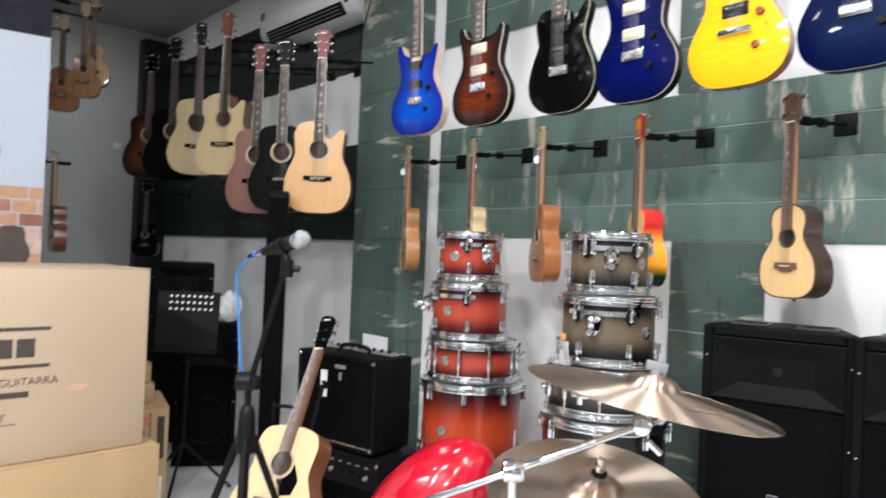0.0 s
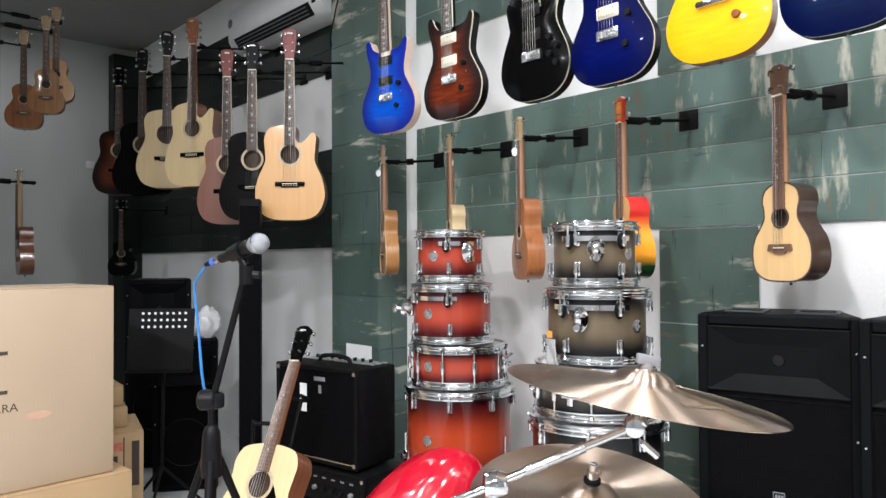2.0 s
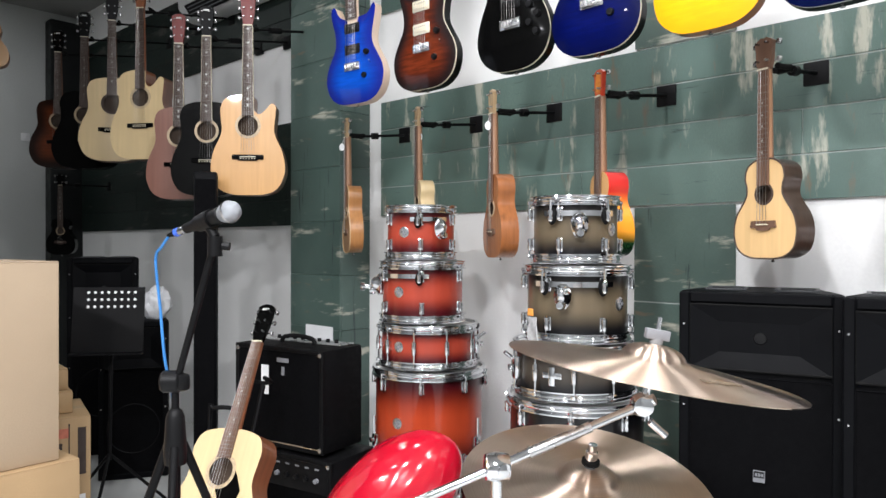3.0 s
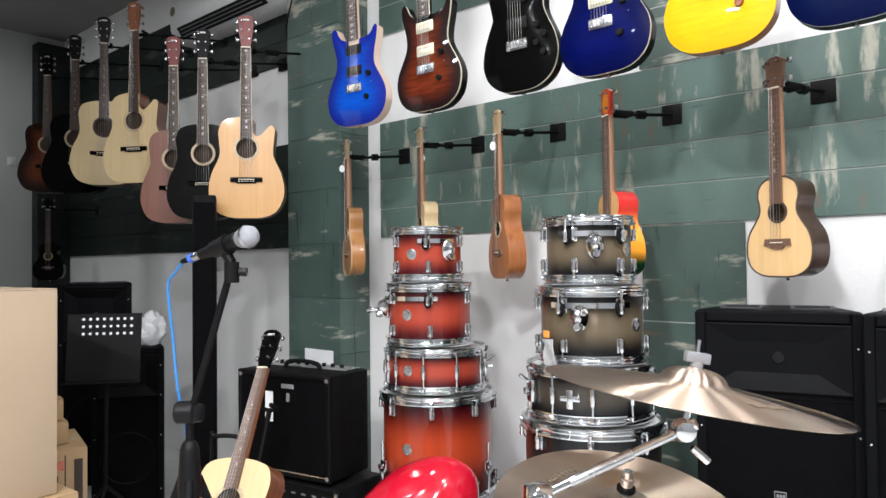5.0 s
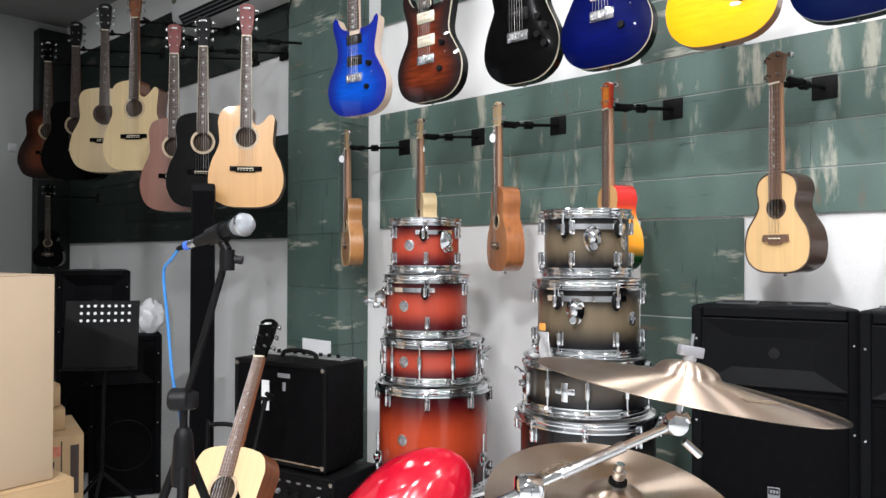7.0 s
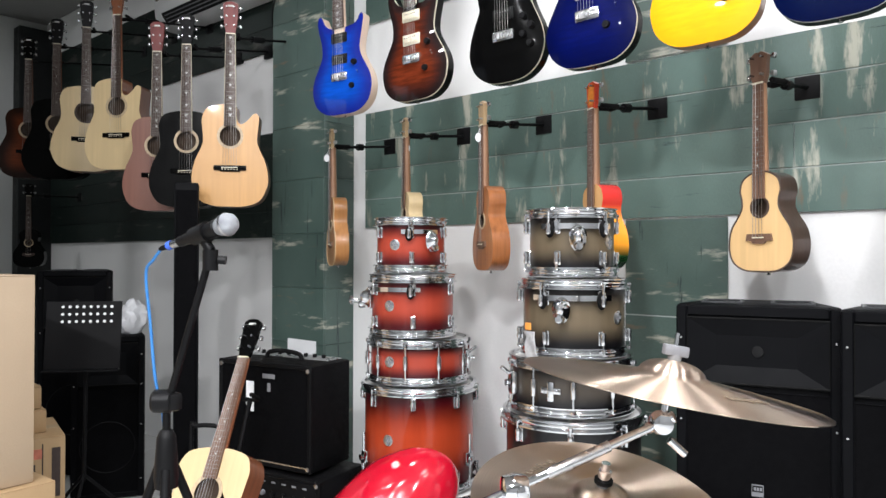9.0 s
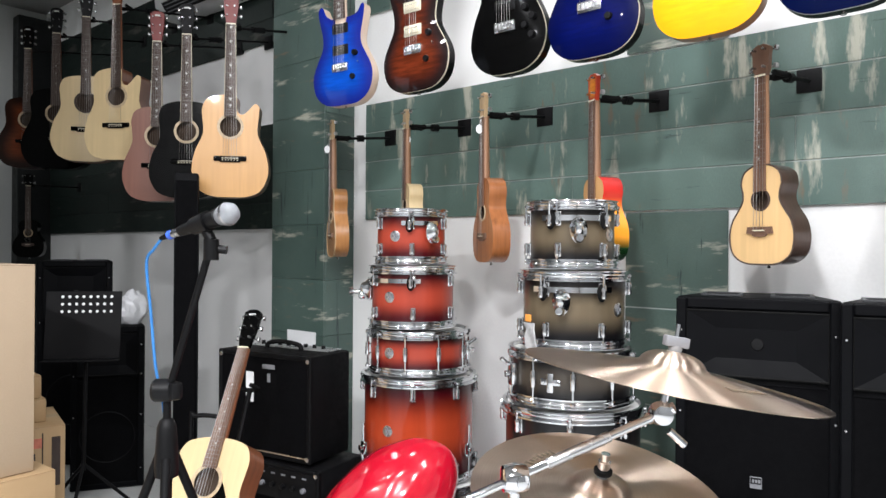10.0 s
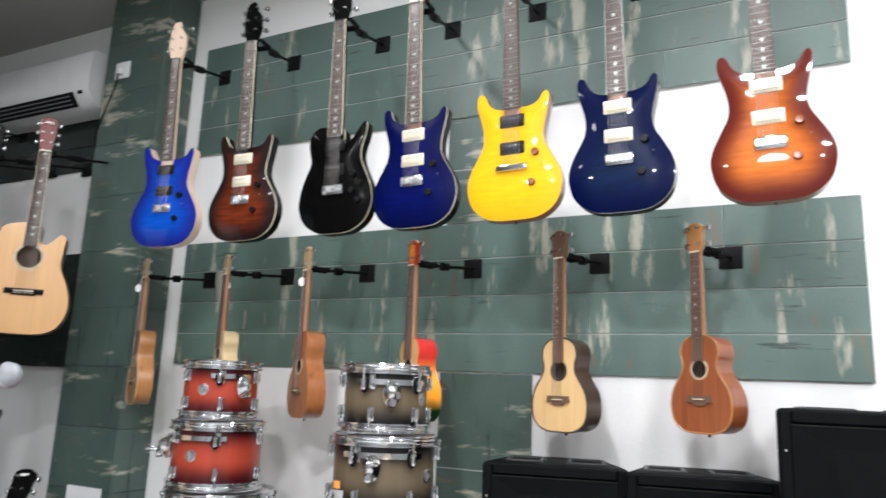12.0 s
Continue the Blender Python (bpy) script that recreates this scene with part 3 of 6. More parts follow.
def solid_guitar(name, label, m, top, back, single=False, binding=None, pickup="cream", knob=None, head_mat=None, group="", tail="trem", dots=True, edge=None):
    """A carved-top solid guitar hung by its nut; the front faces local -y."""
    g = thing(name, label, "electric guitar", m, group)
    b0 = -0.812
    if single:
        pts = [(0.0, 0.0), (0.078, 0.007), (0.138, 0.045), (0.164, 0.108), (0.155, 0.170), (0.124, 0.235), (0.110, 0.275), (0.114, 0.315), (0.128, 0.352), (0.134, 0.392), (0.124, 0.404), (0.098, 0.380), (0.070, 0.345), (0.035, 0.330),
               (0.030, 0.385), (-0.030, 0.395), (-0.075, 0.402), (-0.112, 0.385), (-0.128, 0.345), (-0.118, 0.290), (-0.116, 0.262), (-0.140, 0.212), (-0.160, 0.155), (-0.164, 0.100), (-0.138, 0.045), (-0.078, 0.007)]
    else:
        pts = [(0.0, 0.0), (0.082, 0.007), (0.135, 0.046), (0.154, 0.106), (0.147, 0.155), (0.122, 0.204), (0.103, 0.240), (0.097, 0.270), (0.101, 0.305), (0.109, 0.340), (0.116, 0.375), (0.118, 0.398), (0.110, 0.412), (0.098, 0.404), (0.088, 0.387), (0.074, 0.375), (0.055, 0.369), (0.034, 0.367),
               (-0.034, 0.367), (-0.055, 0.371), (-0.072, 0.381), (-0.085, 0.398), (-0.094, 0.420), (-0.106, 0.430), (-0.117, 0.423), (-0.121, 0.402), (-0.117, 0.372), (-0.108, 0.338), (-0.100, 0.305), (-0.098, 0.270), (-0.104, 0.240), (-0.123, 0.204), (-0.147, 0.155), (-0.154, 0.106), (-0.135, 0.046), (-0.082, 0.007)]
    line = [(p[0], p[1]) for p in spline([(x * (0.9 if single else 1.0), b0 + z, 0) for x, z in pts], 4, True)]
    t = 0.045
    cut = -0.5 * t + (0.008 if binding else 0.004)
    if binding:
        part("binding", band_of(line, -0.5 * t, cut), binding, g, "pale binding along the edge", 60)
    else:
        part("top_edge", band_of(line, -0.5 * t, cut), edge or top, g, "", 60)
    part("body", band_of(line, cut, 0.5 * t), back, g, "", 60)
    part("back", sheet_of(line, 0.5 * t, 0.03, dome=0.003, flip=True), back, g)
    part("carved_top", sheet_of(line, -0.5 * t, 0.0125, dome=0.012, reach=0.035), top, g)
    yf = -0.5 * t - 0.011
    yb = yf - 0.001
    bm = rod((0, yb + 0.010, 0.004), (0, yb + 0.012, -0.49), 0.0205, 0.0265, 16)
    for v in bm.verts:
        v.co.y = max(yb, yb + (v.co.y - yb) * 0.95)
    part("neck", bm, M["mahogany"] if not head_mat else head_mat, g, "", 50)
    part("fingerboard", fingerboard(0, -0.452, 0.0215, 0.0285, yb, 0.006), M["fretboard"], g, "", 0)
    if binding:
        for s in (-1, 1):
            part("neck_binding", rod((s * 0.0222, yb - 0.004, 0), (s * 0.0292, yb - 0.004, -0.452), 0.0016, seg=6), binding, g)
    frets_of(0.635, 22, 0.0215, 0.0285, -0.452, yb - 0.006, g, (3, 5, 7, 9, 12, 15, 17, 19, 21), bird=dots)
    part("nut", block((-0.0215, yb - 0.009, -0.002), (0.0215, yb + 0.002, 0.003)), M["black"], g, "", 0)
    part("headstock", headstock("snake", 0.175, 0.082, yb - 0.001, 0.014), head_mat or M["mahogany"], g)
    tuners_of("snake", 6, 0.175, 0.082, yb - 0.001, g, M["tuner"])
    for z in (-0.492, -0.582):
        ring = part("pickup_ring", block((-0.041, yf - 0.004, z - 0.021), (0.041, yf + 0.003, z + 0.021), 0.004), M["cream"] if pickup == "cream" else M["black"], g)
        coil = part("pickup", block((-0.034, yf - 0.009, z - 0.014), (0.034, yf - 0.003, z + 0.014), 0.003), M["cream"] if pickup == "cream" else M["black"], ring)
        for i in range(6):
            part("pole_screw", lathe([(0.0026, 0), (0.0024, 0.0012), (0, 0.0014)], 8, Matrix.Translation(((i - 2.5) * 0.0102, yf - 0.009, z + 0.006)) @ pose(0, 0, 0, 90)), M["chrome"], coil, "", 0)
    z = -0.648
    if tail == "trem":
        br = part("bridge", block((-0.041, yf - 0.008, z - 0.026), (0.041, yf + 0.002, z + 0.010), 0.004), M["chrome"], g, "chrome tremolo bridge")
        for i in range(6):
            part("saddle", block((-0.038 + i * 0.0128, yf - 0.014, z - 0.018), (-0.027 + i * 0.0128, yf - 0.007, z + 0.004), 0.002, 1), M["steel"], br, "", 0)
    else:
        br = part("bridge", block((-0.052, yf - 0.013, z - 0.010), (0.052, yf - 0.001, z + 0.010), 0.005), M["chrome"], g, "chrome bar bridge")
    spots = ((0.078, -0.605), (0.106, -0.640), (0.076, -0.665), (0.102, -0.700)) if single else ((0.074, -0.603), (0.062, -0.700))
    for kx, kz in spots:
        k = part("control_knob", lathe([(0.0125, -0.004), (0.0125, 0.006), (0.0105, 0.014), (0.0, 0.0145)], 18, Matrix.Translation((kx, yf + 0.004, kz)) @ pose(0, 0, 0, 90)), knob or M["black"], g)
    if not single:
        part("blade_switch", rod((0.092, yf + 0.004, -0.652), (0.098, yf - 0.014, -0.645), 0.0028, seg=8), M["chrome"], g)
    else:
        part("toggle_switch", rod((-0.082, yf + 0.004, -0.452), (-0.084, yf - 0.018, -0.448), 0.0035, seg=8), M["chrome"], g)
    part("strap_button", lathe([(0.004, 0), (0.004, 0.006), (0.008, 0.009), (0, 0.012)], 12, Matrix.Translation((0, 0, b0 + 0.001)) @ pose(0, 0, 0, 180)), M["tuner"], g)
    part("output_jack", block((0.113, -0.012, -0.752), (0.131, 0.014, -0.716), 0.004), M["chrome"], g)
    strings_of(6, 0.0175, 0.0, 0.026, z, yb - 0.0095, yf - 0.0145, g)
    return g


def hanger(plate, hook, face, group="guitar hangers", width=0.05, plate_size=0.075, out=-1):
    """A black wall hanger: square plate, arm with a clamp and a padded yoke round the neck."""
    h = thing("guitar_hanger", "black metal wall hanger with padded yoke and square plate", "guitar hanger", pose(*plate), group)
    s = plate_size * 0.5
    part("wall_plate", block((min(0, 0.02 * out), -s, -s), (max(0, 0.02 * out), s, s), 0.003), M["powder"], h)
    rel = Vector(hook) - Vector(plate)
    fwd = Vector((math.cos(radians(face)), math.sin(radians(face)), 0))
    back = rel - fwd * 0.045
    part("arm", rod((0.016 * out, 0, 0), back, 0.0065, seg=10), M["powder"], h)
    mid = back * 0.72
    part("clamp", rod(mid * 0.92, mid * 1.10, 0.016, seg=12), M["powder"], h)
    d = Vector((-fwd.y, fwd.x, 0))
    bm = rod(back - d * width * 0.55, back + d * width * 0.55, 0.011, seg=10)
    for s2 in (-1, 1):
        rod(back + d * s2 * width * 0.55, back + d * s2 * width * 0.62 + fwd * 0.062, 0.0085, seg=10, bm=bm)
    part("yoke", bm, M["rubber"], h, "black foam-covered yoke")
    return h


def aimed(x, y, z, face, tilt=0.0, roll=0.0):
    """A pose whose front looks along the compass angle face (degrees from +x)."""
    return pose(x, y, z, 0, 0, face + 90) @ pose(0, 0, 0, tilt, roll, 0)


T = {
    "blue": burst("bright_blue_burst", (0.003, 0.075, 0.50), (0.004, 0.012, 0.20), (0.0, 0.10)),
    "brown": burst("tobacco_burst", (0.15, 0.025, 0.008), (0.010, 0.004, 0.004), (0.008, 0.085), figure=0.5),
    "black": M["gloss_black"],
    "navy": burst("dark_royal_blue", (0.0005, 0.0035, 0.075), (0.0005, 0.002, 0.038), (0.0, 0.09), figure=0.3, coat=0.25),
    "yellow": burst("bright_yellow", (0.85, 0.44, 0.008), (0.82, 0.38, 0.007), (0.0, 0.05), figure=0.12),
    "teal": burst("blue_teal_burst", (0.001, 0.011, 0.048), (0.0005, 0.003, 0.030), (0.01, 0.13), figure=0.4, coat=0.22),
    "sun": burst("amber_sunburst", (0.62, 0.15, 0.018), (0.09, 0.010, 0.006), (0.012, 0.10), figure=0.25),
}
EX, EZ = -0.50, 2.690
electrics = [
    ("bright blue solid electric guitar with pale maple sides", "blue", "maple_body", -0.371, dict(pickup="black", edge=M["maple_body"], head_mat=M["maple_body"])),
    ("tobacco-burst electric guitar with cream pickups and pale binding", "brown", "gloss_black", -0.790, dict(binding=M["cream"], head_mat=M["gloss_black"])),
    ("glossy black single-cutaway electric guitar with cream binding", "black", "gloss_black", -1.219, dict(single=True, binding=M["cream"], pickup="black", head_mat=M["gloss_black"])),
    ("dark royal blue electric guitar with cream pickups and binding", "navy", "gloss_black", -1.541, dict(binding=M["cream"])),
    ("bright yellow electric guitar with black pickups and amber knobs", "yellow", "mahogany", -1.897, dict(pickup="black", knob=M["amber"], tail="bar", dots=False)),
    ("deep blue electric guitar with cream pickups and silver binding", "teal", "gloss_black", -2.229, dict(binding=M["pearl"])),
    ("amber sunburst electric guitar with cream pickups", "sun", "mahogany", -2.630, dict(knob=M["amber"])),
]
PLATES = (-0.14, -0.58, -1.08, -1.43, -1.81, -2.22, -2.60)
for (text, key, back, gy, more), py in zip(electrics, PLATES):
    turn = {"blue": 191, "brown": 185, "black": 184, "sun": 180}.get(key, 182)
    solid_guitar("electric_guitar", text, aimed(EX, gy, EZ, turn, 0, -1.6) , T[key], M[back], group="electric guitars on the wall", **more)
    hanger((0, py, 2.87), (EX, gy, EZ + 0.01), turn)

UX, UZ = -0.26, 1.795
ukes = [
    (-0.075, 150, dict(top=M["koa_light"], side=M["koa_light"], label="light brown koa ukulele seen from its side", size=1.0, long=1.1, deep=0.064, head_mat=M["maple_neck"], binding=M["maple_neck"])),
    (-0.557, 150, dict(top=M["spruce"], side=M["spruce"], label="pale maple ukulele with a cream binding", size=0.9, deep=0.068, head_mat=M["maple_neck"])),
    (-0.983, 148, dict(top=M["koa"], side=M["koa"], label="brown koa ukulele with paper tag", size=1.02, long=1.1, deep=0.07, head_mat=M["maple_neck"])),
    (-1.465, 148, dict(top=M["spruce_warm"], side=None, label="ukulele with orange top and red to green faded sides", size=1.0, head_mat=M["flame_head"])),
    (-2.012, 158, dict(top=M["uke_spruce"], side=M["dark_side"], label="natural spruce ukulele with dark rosewood sides", size=1.0, ring_mat=M["fretboard"], binding=M["fretboard"], head_mat=M["fretboard_brown"])),
    (-2.442, 148, dict(top=M["koa_red"], side=M["koa_red"], label="reddish mahogany ukulele with pale binding", size=0.96, binding=M["koa_light"], head_mat=M["koa_light"])),
]


def reggae_side():
    m, nt, b = tree("red_orange_green_lacquer")
    sx = nt.nodes.new("ShaderNodeSeparateXYZ")
    nt.links.new(coords(nt), sx.inputs[0])
    r = nt.nodes.new("ShaderNodeValToRGB")
    mr = node(nt, "ShaderNodeMapRange")
    mr.inputs[1].default_value, mr.inputs[2].default_value = -0.56, -0.26
    nt.links.new(sx.outputs[2], mr.inputs[0])
    nt.links.new(mr.outputs[0], r.inputs[0])
    ramp = r.color_ramp
    ramp.elements[0].position, ramp.elements[0].color = 0.0, (0.004, 0.022, 0.010, 1)
    ramp.elements[1].position, ramp.elements[1].color = 1.0, (0.60, 0.02, 0.02, 1)
    for at, c in ((0.17, (0.01, 0.05, 0.012, 1)), (0.30, (0.85, 0.33, 0.02, 1)), (0.55, (0.85, 0.30, 0.02, 1)), (0.75, (0.62, 0.03, 0.02, 1))):
        e = ramp.elements.new(at)
        e.color = c
    nt.links.new(r.outputs[0], b.inputs["Base Color"])
    b.inputs["Roughness"].default_value = 0.25
    b.inputs["Coat Weight"].default_value = 0.8
    return m


for i, (uy, face, more) in enumerate(ukes):
    if more["side"] is None:
        more["side"] = reggae_side()
    more = dict(more)
    hollow_guitar("ukulele", more.pop("label"), aimed(UX, uy, UZ, face, 0, 0), more.pop("top"), more.pop("side"), uke=True, head="crown", group="ukuleles on the wall",
                  neck=M["uke_neck"], board=M["fretboard_brown"], category="ukulele", bridge_mat=M["fretboard_brown"], **more)
    py = (-0.179, -0.647, -1.07, -1.559, -2.06, -2.50)[i]
    hanger((0, py, 1.825), (UX, uy, UZ + 0.01), face, width=0.04)

acoustics = [
    (-0.570, 0.340, 2.338, 228, "natural cutaway acoustic guitar with orange-tan top", dict(slim=0.91, size=0.97, top=M["spruce_warm"], side=M["mahogany"], cutaway=True, head_mat=M["red_head"], marks="full")),
    (-0.570, 0.735, 2.364, 226, "black acoustic guitar with pale rosette", dict(slim=0.94, size=0.985, top=M["gloss_black"], side=M["gloss_black"], head_mat=M["black"], marks="full")),
    (-0.570, 1.04, 2.385, 226, "small-bodied pinkish mahogany acoustic guitar", dict(size=1.015, top=M["maho_top"], side=M["mahogany"], head_mat=M["red_head"], slim=0.88, marks="full")),
    (-0.628, 1.365, 2.640, 214, "pale spruce cutaway acoustic guitar with reddish sides", dict(slim=0.93, size=1.030, top=M["spruce"], side=M["mahogany"], cutaway=True, head_mat=M["mahogany"])),
    (-0.628, 1.815, 2.665, 236, "pale spruce dreadnought acoustic guitar", dict(slim=0.94, ring_mat=M["fretboard"], size=1.030, top=M["spruce"], side=M["mahogany"], head_mat=M["black"])),
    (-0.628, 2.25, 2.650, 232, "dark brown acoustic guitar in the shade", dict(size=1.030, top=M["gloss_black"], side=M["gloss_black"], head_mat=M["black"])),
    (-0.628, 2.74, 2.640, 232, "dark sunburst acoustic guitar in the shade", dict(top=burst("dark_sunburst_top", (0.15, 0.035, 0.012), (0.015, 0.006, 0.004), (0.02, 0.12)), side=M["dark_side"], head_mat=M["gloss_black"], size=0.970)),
]
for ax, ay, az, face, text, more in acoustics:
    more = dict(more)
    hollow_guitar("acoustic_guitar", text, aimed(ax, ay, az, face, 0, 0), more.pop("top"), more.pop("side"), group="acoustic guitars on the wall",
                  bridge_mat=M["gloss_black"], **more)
    hanger((0, ay + 0.1, az + 0.12), (ax, ay, az + 0.01), face)


# ---- drums ----
FACING = 222.5


def ring(r, z, angle):
    a = radians(angle)
    return Vector((r * math.cos(a), r * math.sin(a), z))


def out_pose(r, z, angle):
    """A frame on a shell: local x points outwards, z up."""
    return Matrix.Translation(ring(r, z, angle)) @ pose(0, 0, 0, 0, 0, angle)


def moved(bm, m):
    bmesh.ops.transform(bm, matrix=m, verts=bm.verts[:])
    return bm


LUG = {}


def lug_mesh(flip):
    if flip not in LUG:
        s = -1 if flip else 1
        bm = block((-0.002, -0.010, -0.022), (0.006, 0.010, 0.022), 0.004, 2)
        lathe([(0, -0.020), (0.006, -0.018), (0.0088, -0.010), (0.0065, 0.0), (0.0088, 0.010), (0.007, 0.018), (0, 0.020)], 12, Matrix.Translation((0.013, 0, 0)), bm)
        rod((0.015, 0, 0), (0.015, 0, s * 0.044), 0.003, seg=8, bm=bm)
        block((0.006, -0.007, s * 0.038 - 0.005), (0.020, 0.007, s * 0.038 + 0.005), 0.003, 1, bm)
        LUG[flip] = mesh_of("lug", bm, M["chrome"])
    return LUG[flip]


def drum(name, label, place, inches, z0, z1, middle, edge, lugs, start, badge, mount=None, grommets=(), bracket=None, tube=False, strainer=None, floor_tom=False, category="drum", group=""):
    """A lacquered drum standing on its lower hoop; rims, lugs and fittings in chrome."""
    r = inches * 0.0127
    h = z1 - z0
    c = 0.5 * h
    d = thing(name, label, category, pose(place[0], place[1], z0), group)
    half = c - 0.020
    shell = part("shell", lathe([(r, -half), (r, half)], 64), faded_shell(name + "_lacquer", middle, edge, half), d)
    shell.location = (0, 0, c)
    hoop = [(r + 0.002, 0), (r + 0.012, 0.0), (r + 0.013, 0.003), (r + 0.006, 0.005), (r + 0.0088, 0.009), (r + 0.0098, 0.0135), (r + 0.0088, 0.018), (r + 0.006, 0.022), (r + 0.015, 0.026), (r + 0.015, 0.030), (r + 0.002, 0.030), (r + 0.001, 0.0), (r + 0.002, 0)]
    part("hoop", lathe([(a, h - 0.002 - b) for a, b in hoop], 64), M["chrome"], d)
    part("hoop", lathe([(a, b) for a, b in hoop][::-1], 64), M["chrome"], d)
    part("drum_head", lathe([(r + 0.001, h - 0.022), (r - 0.004, h - 0.012), (r * 0.5, h - 0.0135), (0, h - 0.014)], 48), M["head_skin"], d)
    part("drum_head", lathe([(0, 0.014), (r - 0.004, 0.012), (r + 0.001, 0.022)], 48), M["head_skin"], d)
    for i in range(lugs):
        a = start + 360.0 * i / lugs
        if tube:
            bm = rod((0.013, 0, -c + 0.012), (0.013, 0, c - 0.012), 0.0035, seg=8)
            lathe([(0, -0.026), (0.008, -0.024), (0.0095, 0), (0.008, 0.024), (0, 0.026)], 12, Matrix.Translation((0.013, 0, 0)), bm)
            block((-0.002, -0.007, -0.018), (0.012, 0.007, 0.018), 0.003, 1, bm)
            for s in (-1, 1):
                block((0.004, -0.007, s * (c - 0.018) - 0.007), (0.021, 0.007, s * (c - 0.018) + 0.007), 0.003, 1, bm)
            ob = part("lug", bm, M["chrome"], d)
            ob.matrix_basis = out_pose(r, c, a)
        else:
            for flip in (False, True):
                ob = new("lug", lug_mesh(flip))
                ob.parent = d
                ob.matrix_basis = out_pose(r, 0.057 if flip else h - 0.057, a)
    b = part("badge", lathe([(0, 0), (0.020, 0.0), (0.020, 0.0015), (0.016, 0.0028), (0, 0.003)], 24), M["steel"], d, "round metal badge")
    b.matrix_basis = out_pose(r, c, badge) @ pose(0, 0, 0, 0, 90, 0)
    for a in range(4):
        o = part("badge_mark", block((0.003, -0.0045, 0.0028), (0.0135, 0.0045, 0.0036)), M["wingnut"], b, "engraved mark", 0)
        o.matrix_basis = pose(0, 0, 0, 0, 0, a * 90)
    if mount is not None:
        lo, hi = min([*grommets, mount]) - 12, max([*grommets, mount]) + 12
        steps = 16
        bm = bmesh.new()
        rows = []
        for k in range(steps + 1):
            a = lo + (hi - lo) * k / steps
            rows.append([bm.verts.new(ring(r + e, h - 0.052 + z, a)) for e, z in ((0.012, -0.012), (0.015, -0.012), (0.015, 0.004), (0.012, 0.004))])
        for p, q in zip(rows, rows[1:]):
            for k in range(4):
                j = (k + 1) % 4
                bm.faces.new((p[k], p[j], q[j], q[k]))
        bm.faces.new(rows[0])
        bm.faces.new(rows[-1][::-1])
        bmesh.ops.recalc_face_normals(bm, faces=bm.faces[:])
        part("suspension_band", bm, M["chrome"], d)
        for a in grommets:
            bm = lathe([(0, 0), (0.013, 0), (0.015, 0.004), (0.012, 0.009), (0.006, 0.010), (0, 0.010)], 18)
            for v in bm.verts:
                v.co.x *= 1.75
            g = part("rubber_grommet", bm, M["rubber"], d)
            g.matrix_basis = out_pose(r + 0.012, h - 0.064, a) @ pose(0, 0, 0, 0, 90, 0)
            bm = lathe([(0, -0.018), (0.006, -0.016), (0.0085, -0.008), (0.006, 0.0), (0.0085, 0.008), (0.006, 0.017), (0, 0.019)], 12)
            rod((0, 0, 0.015), (0, 0, 0.05), 0.003, seg=8, bm=bm)
            part("tension_lug", bm, M["chrome"], d).matrix_basis = out_pose(r + 0.026, h - 0.064, a)
        bm = bmesh.new()
        lathe([(0, 0), (0.036, 0), (0.038, 0.006), (0.026, 0.016), (0.022, 0.026), (0.010, 0.034), (0, 0.035)], 20, pose(0, 0, 0, 0, 90, 0), bm)
        for v in bm.verts:
            v.co.y *= 0.68
            v.co.z *= 1.15 if v.co.z < 0 else 0.85
        lathe([(0, 0), (0.013, 0), (0.015, 0.010), (0.010, 0.022), (0, 0.023)], 16, Matrix.Translation((0.018, 0, -0.030)) @ pose(0, 0, 0, 0, 90, 0), bm)
        m = part("mount_bracket", bm, M["chrome"], d)
        m.matrix_basis = out_pose(r + 0.012, h - 0.085, mount)
    if bracket is not None:
        bm = block((0, -0.016, -0.028), (0.022, 0.016, 0.028), 0.006)
        rod((0.02, 0, 0), (0.075, 0, 0.004), 0.0085, seg=12, bm=bm)
        lathe([(0, 0), (0.014, 0.002), (0.017, 0.010), (0.013, 0.018), (0, 0.02)], 14, Matrix.Translation((0.068, 0, 0.004)) @ pose(0, 0, 0, 0, 90, 0), bm)
        rod((0.035, 0, -0.024), (0.035, 0, 0.026), 0.004, seg=8, bm=bm)
        m = part("mount_bracket", bm, M["chrome"], d)
        m.matrix_basis = out_pose(r, c + 0.01, bracket)
    if strainer is not None:
        bm = block((0, -0.020, -0.036), (0.020, 0.020, 0.034), 0.006)
        rod((0.012, -0.012, 0.02), (0.045, -0.006, 0.045), 0.006, seg=10, bm=bm)
        lathe([(0, 0), (0.010, 0.002), (0.010, 0.014), (0, 0.016)], 12, Matrix.Translation((0.022, 0.006, 0.0)) @ pose(0, 0, 0, 0, 90, 0), bm)
        rod((0.010, 0, -0.03), (0.014, 0, -0.062), 0.005, seg=8, bm=bm)
        m = part("snare_strainer", bm, M["chrome"], d)
        m.matrix_basis = out_pose(r, c, strainer)
    if floor_tom:
        for i in range(3):
            bm = block((0, -0.016, -0.024), (0.024, 0.016, 0.024), 0.006)
            rod((0.018, 0, -0.10), (0.018, 0, 0.09), 0.0055, seg=10, bm=bm)
            lathe([(0, 0), (0.009, 0.002), (0.011, 0.012), (0, 0.014)], 12, Matrix.Translation((0.022, 0, 0)) @ pose(0, 0, 0, 0, 90, 0), bm)
            m = part("leg_bracket", bm, M["chrome"], d)
            m.matrix_basis = out_pose(r, 0.11, FACING + 55 + i * 120)
    return d


